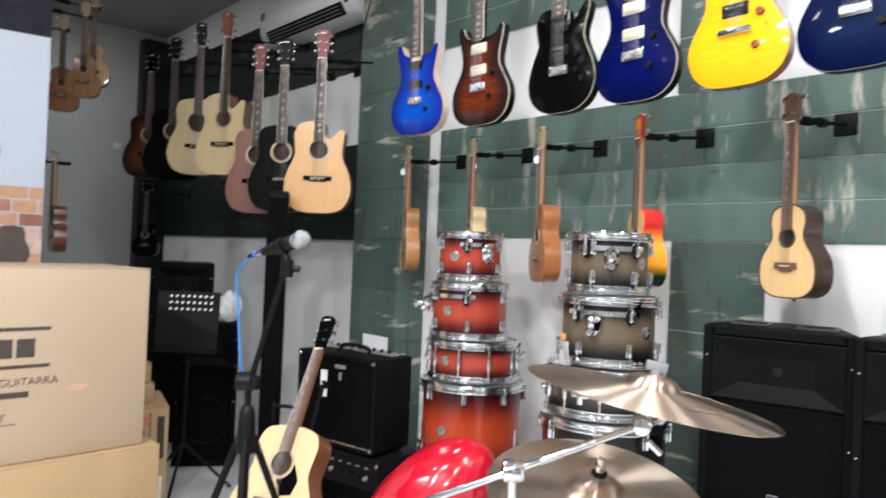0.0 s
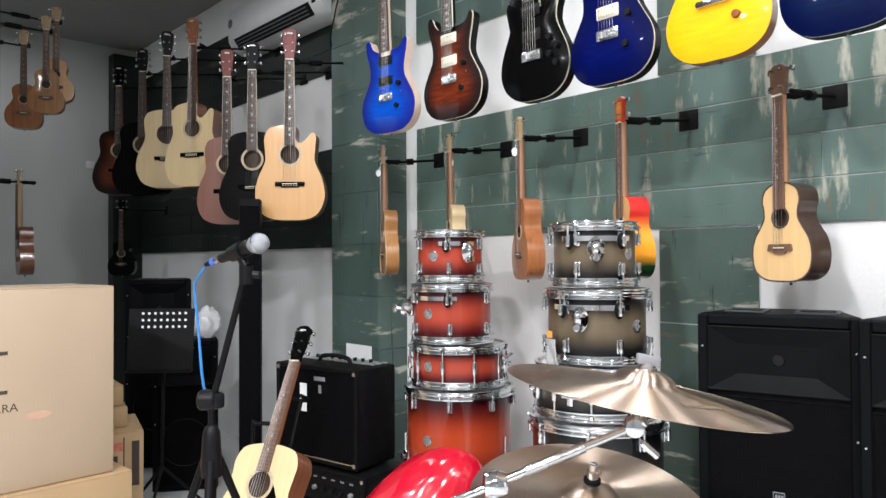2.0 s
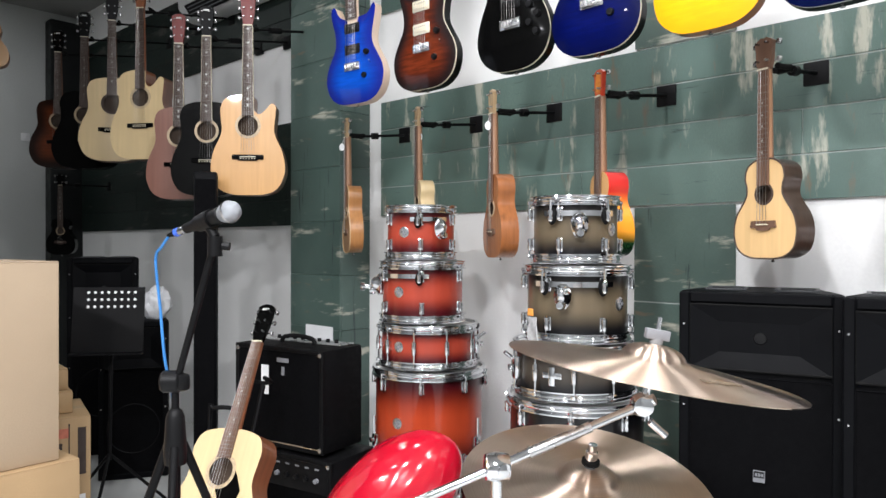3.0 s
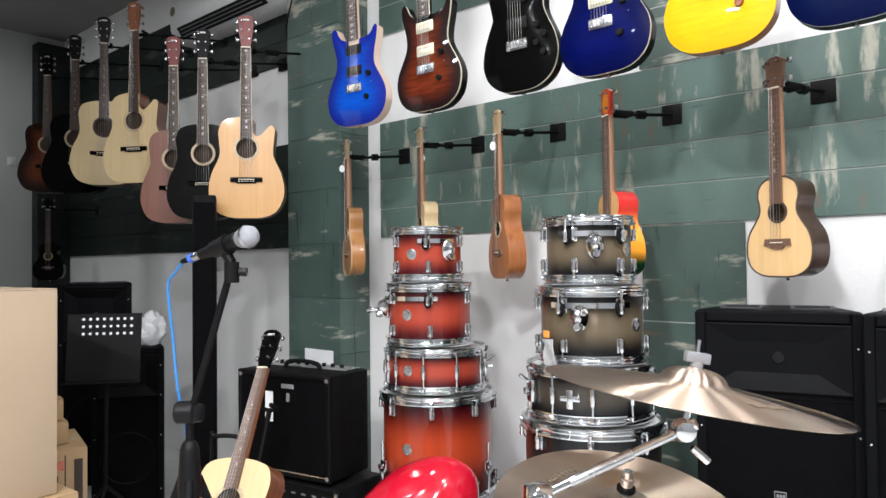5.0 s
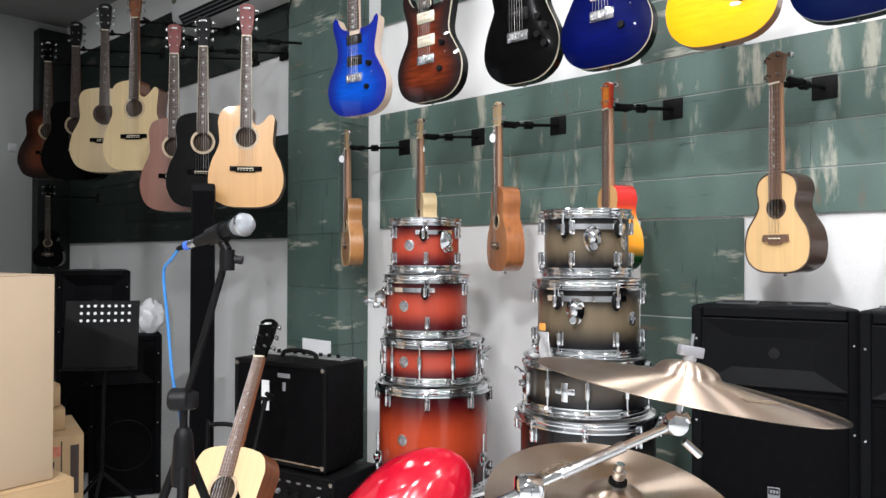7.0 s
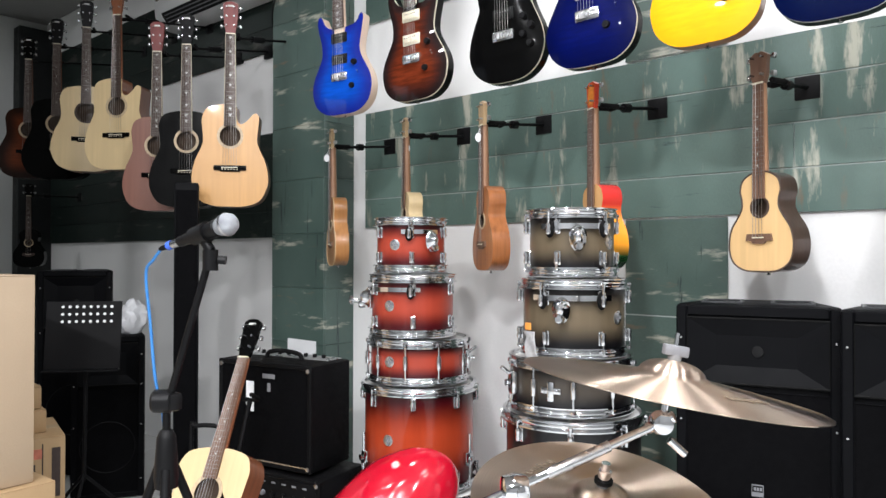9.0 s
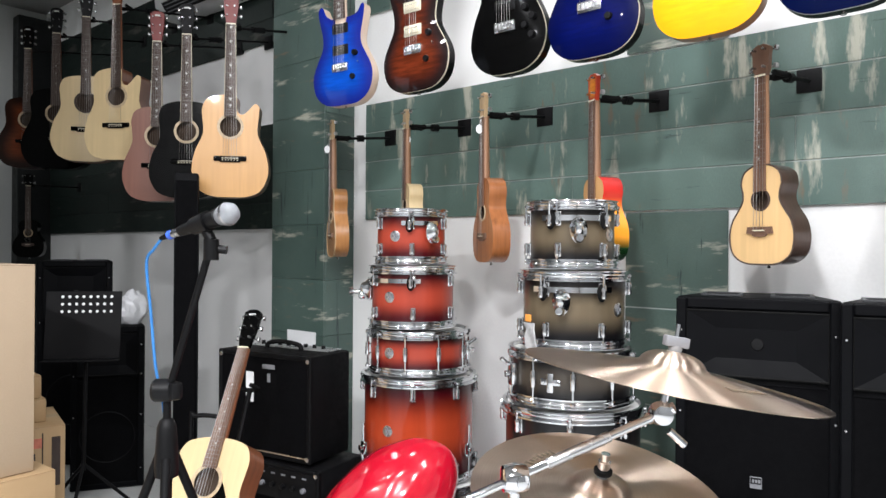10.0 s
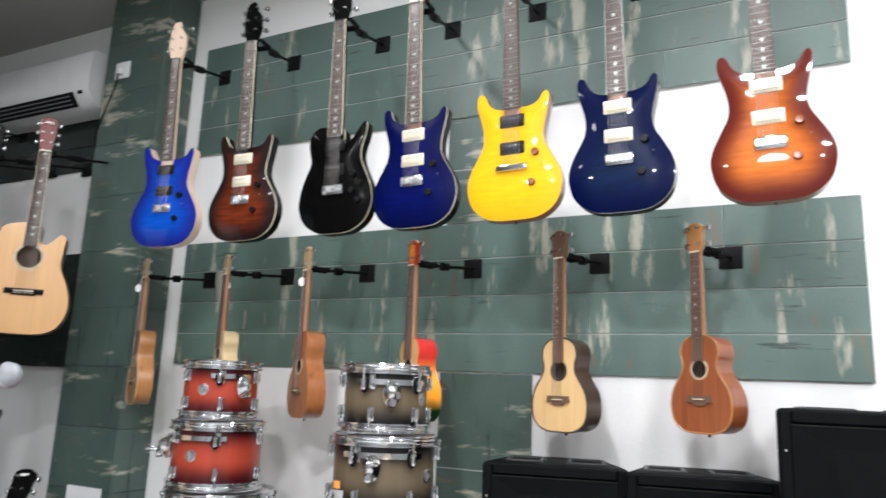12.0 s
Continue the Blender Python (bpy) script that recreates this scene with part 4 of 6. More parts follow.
RED, RED_EDGE = (0.38, 0.052, 0.028), (0.045, 0.0015, 0.004)
SAND, SAND_EDGE = (0.125, 0.096, 0.060), (0.003, 0.003, 0.004)
LEVELS = (1.428, 1.222, 0.990, 0.824, 0.445)
R1, R2, R3, R4 = (-0.535, -0.812), (-0.531, -0.818), (-0.515, -0.834), (-0.513, -0.836)
drum("tom_drum", "small red-burst tom drum with chrome hoops on a stack", R1, 10, LEVELS[1], LEVELS[0], RED, RED_EDGE, 6, FACING + 2, 196, mount=FACING + 32, grommets=(FACING - 2,), group="red drum stack")
drum("tom_drum", "red-burst tom drum with chrome hoops in a stack", R2, 12, LEVELS[2], LEVELS[1] - 0.002, RED, RED_EDGE, 6, FACING + 1, 190, mount=FACING - 78, grommets=(FACING - 2,), bracket=FACING - 88, group="red drum stack")
drum("snare_drum", "shallow red snare drum with chrome tube lugs in a stack", R3, 14, LEVELS[3], LEVELS[2] - 0.002, RED, RED_EDGE, 10, FACING - 14, 187, tube=True, strainer=FACING + 76, group="red drum stack")
drum("floor_tom", "large orange-red burst floor tom under a stack of drums", R4, 16, LEVELS[4], LEVELS[3] - 0.002, (0.42, 0.050, 0.016), RED_EDGE, 8, FACING - 6, 190, floor_tom=True, group="red drum stack")
G1, G2, G3, G4 = (-0.575, -1.528), (-0.572, -1.533), (-0.574, -1.525), (-0.570, -1.530)
drum("tom_drum", "small sand-to-black burst tom drum with chrome hoops", G1, 10, LEVELS[1], LEVELS[0], SAND, SAND_EDGE, 6, FACING + 30, FACING + 47, mount=FACING - 5, grommets=(FACING - 38, FACING + 28), group="grey drum stack")
drum("tom_drum", "sand-to-black burst tom drum with a chrome mount", G2, 12, LEVELS[2], LEVELS[1] - 0.002, SAND, SAND_EDGE, 6, FACING + 18, FACING + 44, mount=FACING - 24, grommets=(FACING - 44, FACING + 16), group="grey drum stack")
grey_snare = drum("snare_drum", "shallow dark burst snare drum with chrome tube lugs", G3, 14, LEVELS[3], LEVELS[2] - 0.002, (0.05, 0.041, 0.032), SAND_EDGE, 10, FACING - 10, FACING + 62, tube=True, strainer=FACING - 78, group="grey drum stack")
drum("floor_tom", "large dark burst floor tom under a stack of drums", G4, 16, LEVELS[4], LEVELS[3] - 0.002, (0.035, 0.03, 0.026), SAND_EDGE, 8, FACING - 14, FACING - 55, floor_tom=True, group="grey drum stack")
for (px, py), mid, edge, text in ((R4, RED, RED_EDGE, "red-burst bass drum lying flat under a drum stack"), (G4, SAND, SAND_EDGE, "dark burst bass drum lying flat under a drum stack")):
    drum("bass_drum", text, (px + 0.02, py), 20, 0.0, LEVELS[4], mid, edge, 8, 200, 200, group="bass drums under the stacks")

plate = block((0, -0.030, -0.009), (0.008, 0.030, 0.009), 0.003, 2)
block((0, -0.010, -0.030), (0.010, 0.010, 0.026), 0.003, 2, plate)
for sy in (-1, 1):
    lathe([(0, 0), (0.006, 0.001), (0.005, 0.005), (0, 0.006)], 12, Matrix.Translation((0.008, sy * 0.022, 0)) @ pose(0, 0, 0, 0, 90, 0), plate)
part("butt_plate", plate, M["chrome"], grey_snare, "cross-shaped chrome plate").matrix_basis = out_pose(14 * 0.0127, 0.076, FACING - 30)

tag = thing("price_tag", "crumpled clear plastic tag with an orange sticker", "tag", out_pose(0.175, 1.035, FACING - 56) @ Matrix.Translation((0, 0, 0)))
tag.location += Vector((G2[0], G2[1], 0))
bm = block((0, -0.022, -0.046), (0.004, 0.022, 0.030), 0.0015, 1)
bmesh.ops.subdivide_edges(bm, edges=bm.edges[:], cuts=3, use_grid_fill=True)
for v in bm.verts:
    v.co.x += 0.012 * noise.noise(v.co * 40) + 0.009
    v.co.y += 0.25 * (0.03 - v.co.z) * 0.8
part("sleeve", bm, M["sleeve"], tag)
part("sticker", block((0.012, -0.012, 0.034), (0.015, 0.013, 0.055), 0.002, 1), surface("orange_sticker", (0.80, 0.32, 0.06), 0.5), tag, "orange sticker", 0)


# ---- cymbals ----
def cymbal(label, centre, axis, radius, bell=0.057, rise=0.020):
    n = Vector(axis).normalized()
    u = Vector((0.667, -0.745, 0))
    u = (u - n * u.dot(n)).normalized()
    w = n.cross(u)
    m = Matrix((u, w, n)).transposed().to_4x4()
    m.translation = Vector(centre)
    c = thing("cymbal", label, "cymbal", m, "cymbals of the drum kit")
    prof = [(radius, 0.0)]
    for k in range(1, 15):
        q = 1 - k / 15
        prof.append((bell + (radius - bell) * q, rise * (1 - q ** 1.18)))
    for k in range(1, 11):
        f = k / 10
        prof.append((0.007 + (bell - 0.007) * math.cos(f * math.pi / 2) ** 0.9, rise + 0.026 * math.sin(f * math.pi / 2)))
    under = [(r, z - 0.0014) for r, z in reversed(prof)]
    part("disc", lathe(prof + under[:1] + under[1:] + [(radius, 0.0)], 96), M["bronze"], c, "lathed bronze disc", 50)
    top = rise + 0.026
    part("felt", lathe([(0.006, top - 0.002), (0.011, top - 0.002), (0.012, top + 0.006), (0.010, top + 0.011), (0.006, top + 0.011)], 20), M["felt"], c)
    return c, m, top


c1, m1, top1 = cymbal("tilted bronze ride cymbal with fine lathed rings", (-1.298, -2.146, 1.058), (0.127, -0.110, 0.986), 0.254)
part("wing_nut", block((-0.021, -0.010, top1 + 0.008), (0.021, 0.010, top1 + 0.026), 0.002), M["wingnut"], c1)
part("post", rod((0, 0, -0.05), (0, 0, top1 + 0.048), 0.0042, seg=10), M["chrome"], c1)
c2, m2, top2 = cymbal("large bronze crash cymbal with bright streaks", (-1.226, -1.972, 0.791), (-0.131, -0.223, 0.966), 0.254)
part("sleeve", lathe([(0.018, top2 + 0.008), (0.018, top2 + 0.016), (0.0, top2 + 0.016)], 18), M["rubber"], c2)
part("wing_nut", lathe([(0.0125, top2 + 0.016), (0.0125, top2 + 0.034), (0.009, top2 + 0.036), (0.009, top2 + 0.050), (0, top2 + 0.051)], 18), M["chrome"], c2)


def writing_bars(parent, m, spots, material, depth=0.0006):
    for x, y, w, h in spots:
        part("print_bar", moved(block((x - w / 2, y - h / 2, 0), (x + w / 2, y + h / 2, depth)), m), material, parent, "unreadable print", 0)


def on_cymbal(radius, total, rise, bell, q_angle, r):
    q = (r - bell) / (total - bell)
    z = rise * (1 - q ** 1.18)
    slope = math.atan2(rise * 1.18 * q ** 0.18, total - bell)
    return pose(0, 0, 0, 0, 0, q_angle) @ Matrix.Translation((r, 0, z + 0.0012)) @ pose(0, 0, 0, 0, math.degrees(slope), 0) @ pose(0, 0, 0, 0, 0, 90)


ink = surface("worn_cymbal_ink", (0.16, 0.12, 0.08), 0.5, vary=0.3)
for cym, rad, base in ((c1, 0.254, -75), (c2, 0.254, 118)):
    for k in range(7):
        writing_bars(cym, on_cymbal(rad, rad, 0.020, 0.057, base + k * 4.6, 0.155), [(0, 0, 0.008, 0.011 if k % 3 else 0.018)], ink)

# boom stand of the ride cymbal and straight stand of the crash
A, B = Vector((-1.313, -2.136, 0.997)), Vector((-1.510, -1.968, 0.896))
d = (B - A).normalized()
st = thing("cymbal_stand", "chrome boom cymbal stand with tripod base", "cymbal stand", pose(B.x, B.y, 0), "cymbal stands")
o = Vector((B.x, B.y, 0))
part("boom_arm", rod(A - o - d * 0.02, B - o + d * 0.30, 0.0075, seg=16), M["chrome"], st)
part("boom_sleeve", rod(A - o + d * 0.10, B - o - d * 0.06, 0.0095, seg=16), M["steel"], st)
bm = lathe([(0, -0.022), (0.017, -0.018), (0.022, 0.0), (0.017, 0.018), (0, 0.022)], 18, Matrix.Translation(A - o) @ pose(0, 0, 0, 0, 90, 40))
lathe([(0, -0.028), (0.010, -0.026), (0.012, 0.0), (0.010, 0.026), (0, 0.028)], 14, Matrix.Translation(A - o) @ pose(0, 0, 0, 60, 0, 10), bm)
rod(A - o, Vector(m1.translation) - o, 0.006, seg=10, bm=bm)
rod(A - o + Vector((0.01, -0.01, -0.03)), A - o + Vector((0.03, -0.03, -0.055)), 0.007, seg=10, bm=bm)
part("tilter", bm, M["chrome"], st)
bm = lathe([(0, -0.024), (0.022, -0.020), (0.026, 0.0), (0.022, 0.020), (0, 0.024)], 20, Matrix.Translation(B - o) @ pose(0, 0, 0, 90, 0, 50))
lathe([(0, -0.030), (0.012, -0.026), (0.012, 0.026), (0, 0.030)], 16, Matrix.Translation(B - o) @ pose(0, 0, 0, 90, 0, -20), bm)
part("boom_clamp", bm, M["chrome"], st)


def tripod(st, top, hub, spread, turn=0.0, r=0.0105, material=None, foot=None):
    material = material or M["chrome"]
    part("lower_tube", rod((0, 0, 0.06), (0, 0, 0.5 * (hub + top)), r * 1.25, seg=16), material, st)
    part("upper_tube", rod((0, 0, 0.5 * (hub + top)), (0, 0, top), r, seg=16), material, st)
    part("collar", lathe([(r * 1.2, -0.02), (r * 1.9, -0.018), (r * 1.9, 0.018), (r * 1.2, 0.02)], 18, Matrix.Translation((0, 0, 0.5 * (hub + top)))), material, st)
    for k in range(3):
        a = turn + k * 120
        e = ring(spread, 0.012, a)
        leg = part("leg", rod(ring(0.018, hub, a), e, 0.0075, seg=10), material, st)
        part("rubber_foot", lathe([(0, 0.0), (0.014, 0.0), (0.015, 0.012), (0.009, 0.026), (0, 0.028)], 12, Matrix.Translation(ring(spread, 0.0, a))), foot or M["rubber"], leg)
        part("brace", rod(ring(0.016, 0.10, a), ring(spread * 0.5, hub * 0.52, a), 0.005, seg=8), material, st)


tripod(st, B.z - 0.015, 0.42, 0.30, 20)
st2 = thing("cymbal_stand", "straight chrome cymbal stand with tripod base", "cymbal stand", pose(m2.translation.x, m2.translation.y, 0), "cymbal stands")
tripod(st2, 0.80, 0.36, 0.29, 75)

# ---- microphone on its boom stand ----
base = Vector((-1.652, -1.084, 0))
ms = thing("microphone_stand", "black boom microphone stand on a tripod", "microphone stand", pose(*base))
part("lower_tube", rod((0, 0, 0.05), (0, 0, 0.80), 0.0125, seg=14), M["powder"], ms)
part("upper_tube", rod((0, 0, 0.80), (0, 0, 0.935), 0.009, seg=14), M["powder"], ms)
part("height_grip", lathe([(0.012, 0.74), (0.026, 0.745), (0.028, 0.77), (0.022, 0.86), (0.016, 0.875), (0.010, 0.88)], 18), M["black"], ms)
tilt = bmesh.new()
lathe([(0, -0.024), (0.022, -0.024), (0.027, -0.018), (0.027, 0.018), (0.022, 0.024), (0, 0.024)], 20, Matrix.Translation((-0.006, 0.006, 0.945)) @ pose(0, 0, 0, 0, 90, -45), tilt)
block((-0.008, -0.034, 0.924), (0.024, 0.010, 0.966), 0.009, 2, tilt)
part("tilt_clutch", tilt, M["black"], ms)
b0, b1 = Vector((-1.662, -1.045, 0.86)) - base, Vector((-1.624, -1.222, 1.285)) - base
part("boom", rod(Vector((0.0, 0.0, 0.93)), b1, 0.0085, seg=12), M["powder"], ms)
cl = bmesh.new()
rod(b1 - Vector((0, 0, 0.035)), b1 + Vector((0, 0, 0.012)), 0.017, seg=14, bm=cl)
rod(b1 + Vector((0.012, -0.012, -0.01)), b1 + Vector((0.024, -0.024, -0.012)), 0.010, seg=10, bm=cl)
part("thread_joint", cl, M["black"], ms)
for k, a in enumerate((118, 238, 358)):
    e = ring(0.34, 0.012, a)
    leg = part("leg", rod(ring(0.020, 0.79, a), e, 0.011, 0.0085, seg=12), M["powder"], ms)
    part("rubber_foot", lathe([(0, 0), (0.016, 0.0), (0.017, 0.014), (0.009, 0.030), (0, 0.032)], 12, Matrix.Translation(ring(0.34, 0, a))), M["rubber"], leg)
mh, mt = Vector((-1.621, -1.283, 1.352)), Vector((-1.652, -1.110, 1.310))
ax = (mt - mh).normalized()
mic = thing("microphone", "black handheld microphone with silver mesh grille", "microphone", pose(*mh))
mm = ax.to_track_quat("Z", "Y").to_matrix().to_4x4()
part("grille", lathe([(0, -0.026), (0.012, -0.0235), (0.021, -0.015), (0.0255, -0.002), (0.0255, 0.004), (0.022, 0.017), (0.018, 0.026)], 28, mm), M["silver"], mic, "silver wire-mesh ball")
part("grille_band", lathe([(0.0262, -0.003), (0.0268, 0.0), (0.0262, 0.004)], 28, mm), M["steel"], mic)
part("body", lathe([(0.018, 0.026), (0.0205, 0.029), (0.0200, 0.040), (0.0155, 0.085), (0.0125, 0.150), (0.0118, 0.158), (0, 0.158)], 24, mm), M["black"], mic)
holder = bmesh.new()
rod(ax * 0.062, ax * 0.112, 0.0235, 0.0195, seg=18, bm=holder)
rod(ax * 0.085, b1 + base - mh + Vector((0, 0, 0.01)), 0.012, seg=12, bm=holder)
part("clip", holder, M["black"], ms).location = mh - base
tail = mh + ax * 0.158
plug = thing("microphone_cable", "blue microphone cable with silver plug", "cable", pose(*tail))
part("plug", rod((0, 0, 0), ax * 0.030, 0.0098, seg=16), M["tuner"], plug, "silver plug")
part("plug_ring", rod(ax * 0.026, ax * 0.040, 0.0104, seg=16), M["blue_ring"], plug)
part("boot", rod(ax * 0.040, ax * 0.070, 0.008, 0.005, seg=12), M["rubber"], plug)
c0 = tail + ax * 0.065
pts = [c0, c0 + ax * 0.03 + Vector((0, 0, -0.02)), Vector((-1.664, -1.005, 1.24)), Vector((-1.655, -1.010, 1.12)), Vector((-1.652, -1.030, 0.99)), Vector((-1.640, -1.045, 0.90)), Vector((-1.632, -1.06, 0.7)), Vector((-1.63, -1.05, 0.4)), Vector((-1.60, -1.0, 0.06)), Vector((-1.5, -0.9, 0.008)), Vector((-1.2, -0.7, 0.008))]
part("lead", pipe(spline([p - tail for p in pts], 8), 0.0036, 8), M["blue_cable"], plug, "blue rubber lead")


# ---- amplifiers ----
def amplifier(name, label, m, w, d, h, knobs=False, handle=True):
    a = thing(name, label, "amplifier", m)
    part("cabinet", block((-w / 2, -d / 2 + 0.012, 0.012), (w / 2, d / 2, h), 0.010), M["tolex"], a)
    low = 0.11 if knobs else 0.0
    fr = bmesh.new()
    t = 0.018
    for lo, hi in (((-w / 2, -d / 2, 0.012), (-w / 2 + t, -d / 2 + 0.02, h)), ((w / 2 - t, -d / 2, 0.012), (w / 2, -d / 2 + 0.02, h)), ((-w / 2 + t, -d / 2, h - t), (w / 2 - t, -d / 2 + 0.02, h)), ((-w / 2 + t, -d / 2, 0.012), (w / 2 - t, -d / 2 + 0.02, 0.012 + t))):
        block(lo, hi, 0.004, 1, fr)
    part("front_frame", fr, M["tolex"], a)
    part("grille", block((-w / 2 + t, -d / 2 + 0.005, 0.012 + t), (w / 2 - t, -d / 2 + 0.013, h - t - low)), M["grille"], a, "black speaker cloth", 0)
    part("trim_strip", block((-w / 2 + t, -d / 2 + 0.001, 0.030), (w / 2 - t, -d / 2 + 0.006, 0.034)), M["steel"], a, "thin metal strip", 0)
    for sx in (-1, 1):
        for z in (0.03, h - 0.018):
            for y in (-d / 2 - 0.002, d / 2 - 0.004):
                part("corner_protector", lathe([(0, 0), (0.010, 0.001), (0.008, 0.005), (0, 0.006)], 10, Matrix.Translation((sx * (w / 2 - 0.014), y + 0.006, z)) @ pose(0, 0, 0, 90)), M["steel"], a)
        part("foot", lathe([(0.018, 0.0), (0.02, 0.012), (0, 0.012)], 12, Matrix.Translation((sx * (w / 2 - 0.05), 0, 0))), M["rubber"], a)
    if handle:
        hp = spline([(-0.09, 0, h), (-0.075, 0, h + 0.022), (0, 0, h + 0.030), (0.075, 0, h + 0.022), (0.09, 0, h)], 6)
        part("handle", pipe(hp, 0.009, 8), M["rubber"], a)
    if knobs:
        part("control_panel", block((-w / 2 + t, -d / 2 + 0.004, h - t - low), (w / 2 - t, -d / 2 + 0.012, h - t), 0.002), M["powder"], a)
        for i in range(9):
            part("knob", lathe([(0.010, 0), (0.0095, 0.012), (0.006, 0.014), (0, 0.014)], 14, Matrix.Translation((-w / 2 + 0.07 + i * (w - 0.14) / 8, -d / 2 + 0.004, h - t - low * 0.55)) @ pose(0, 0, 0, 90)), M["black"] if i % 4 else M["wingnut"], a)
            part("print_bar", block((-w / 2 + 0.06 + i * (w - 0.14) / 8, -d / 2 + 0.003, h - t - low * 0.2), (-w / 2 + 0.08 + i * (w - 0.14) / 8, -d / 2 + 0.0042, h - t - low * 0.14)), M["wingnut"], a, "unreadable print", 0)
    return a


AMP = pose(-0.775, -0.353, 0.475, 0, 0, -79)
amp = amplifier("guitar_amplifier", "black combo guitar amplifier on top of another", AMP, 0.47, 0.238, 0.405)
# The panel's pale grey stands in for glare on the dark amplifier top.
part("control_panel", block((-0.20, 0.02, 0.4055), (0.20, 0.11, 0.409), 0.001, 1), surface("glare_grey_panel", (0.45, 0.46, 0.46), 0.3, 0.6), amp, "control panel coloured pale for the glare on top")
for i in range(8):
    part("knob", lathe([(0.0085, 0.409), (0.008, 0.422), (0, 0.423)], 12, Matrix.Translation((-0.17 + i * 0.045, 0.065, 0))), M["black"], amp)
part("maker_badge", block((-0.005, -0.1155, 0.345), (0.058, -0.1125, 0.362), 0.001, 1), M["wingnut"], amp, "grey maker's badge", 0)
part("print_bar", block((0.020, -0.1155, 0.295), (0.036, -0.113, 0.328), 0.001, 1), M["wingnut"], amp, "small grey emblem", 0)
amplifier("guitar_amplifier", "black combo amplifier with a row of knobs", pose(-0.77, -0.37, 0.0, 0, 0, -79), 0.54, 0.27, 0.475, knobs=True, handle=False)
pt = thing("price_tag", "blank white price tag hanging on an amplifier", "tag", AMP @ pose(-0.06, -0.123, 0.30))
part("card", block((-0.020, -0.001, -0.085), (0.020, 0.001, 0.03), 0.0005, 1), M["paper"], pt, "", 0)
cd = thing("notice_card", "blank white card fixed to the green column", "card", pose(COL[0], 0.27, 0.80))
part("sheet", block((-0.004, -0.115, -0.06), (-0.001, 0.115, 0.055)), M["paper"], cd, "", 0)

# ---- guitar on a floor stand ----
nut = Vector((-1.003, -0.464, 0.900))
dn = Vector((-0.206, -0.096, -0.420)).normalized()
fn = Vector((math.cos(radians(203)), math.sin(radians(203)), 0))
fn = (fn - dn * fn.dot(dn)).normalized()
zz, yy = -dn, -fn
xx = yy.cross(zz)
gm = Matrix((xx, yy, zz)).transposed().to_4x4()
gm.translation = nut
hollow_guitar("acoustic_guitar", "natural acoustic guitar with black pickguard on a floor stand", gm, M["spruce"], M["mahogany"], size=0.92, guard=M["gloss_black"], head_mat=M["gloss_black"], board=M["fretboard_brown"], neck=M["mahogany"])
foot = nut + dn * 0.845 * 0.92
gs = thing("guitar_stand", "black metal tripod guitar stand", "guitar stand", pose(foot.x + 0.10, foot.y + 0.07, 0))
o = Vector((foot.x + 0.10, foot.y + 0.07, 0))
neck_pt = nut + dn * 0.12 - fn * 0.035
part("post", rod((0, 0, 0.10), neck_pt - o - fn * 0.02, 0.009, seg=12), M["powder"], gs)
yk = bmesh.new()
sx = Vector((0.35, -0.9, 0)).normalized()
pipe(spline([neck_pt - o - sx * 0.045 + fn * 0.05, neck_pt - o - sx * 0.045, neck_pt - o - fn * 0.02, neck_pt - o + sx * 0.045, neck_pt - o + sx * 0.045 + fn * 0.05], 6), 0.008, 8, yk)
part("neck_yoke", yk, M["rubber"], gs)
ck = bmesh.new()
low = foot - o
pipe(spline([low - sx * 0.13 + fn * 0.10 + Vector((0, 0, 0.03)), low - sx * 0.13 + fn * 0.06 - Vector((0, 0, 0.015)), low - fn * 0.10 - Vector((0, 0, 0.02)), low + sx * 0.13 + fn * 0.06 - Vector((0, 0, 0.015)), low + sx * 0.13 + fn * 0.10 + Vector((0, 0, 0.03))], 6), 0.010, 8, ck)
part("cradle", ck, M["rubber"], gs)
for a in (80, 200, 320):
    part("leg", rod((0, 0, 0.22), ring(0.26, 0.01, a), 0.008, seg=10), M["powder"], gs)
ph = thing("folded_stand", "small black folded metal stand", "stand", pose(-0.98, -0.02, 0))
part("frame", pipe(spline([(0, 0, 0), (0, 0, 0.56), (0.01, -0.02, 0.60), (0.06, -0.10, 0.60), (0.06, -0.12, 0.56)], 5), 0.009, 8), M["powder"], ph)
part("base", rod((-0.12, 0.08, 0.012), (0.12, -0.08, 0.012), 0.012, seg=10), M["powder"], ph)

# ---- red shell chair ----
ch = thing("shell_chair", "glossy red moulded plastic egg-shaped shell chair", "chair", pose(-1.005, -1.134, 0))
axis = Vector((0.466, -0.498, 0.731)).normalized()
opening = Vector((0.80, 0.50, 0.32)).normalized()
turn = axis.to_track_quat("Z", "Y")
bm = bmesh.new()
NU, NV, LONG, WIDE = 96, 48, 0.293, 0.161
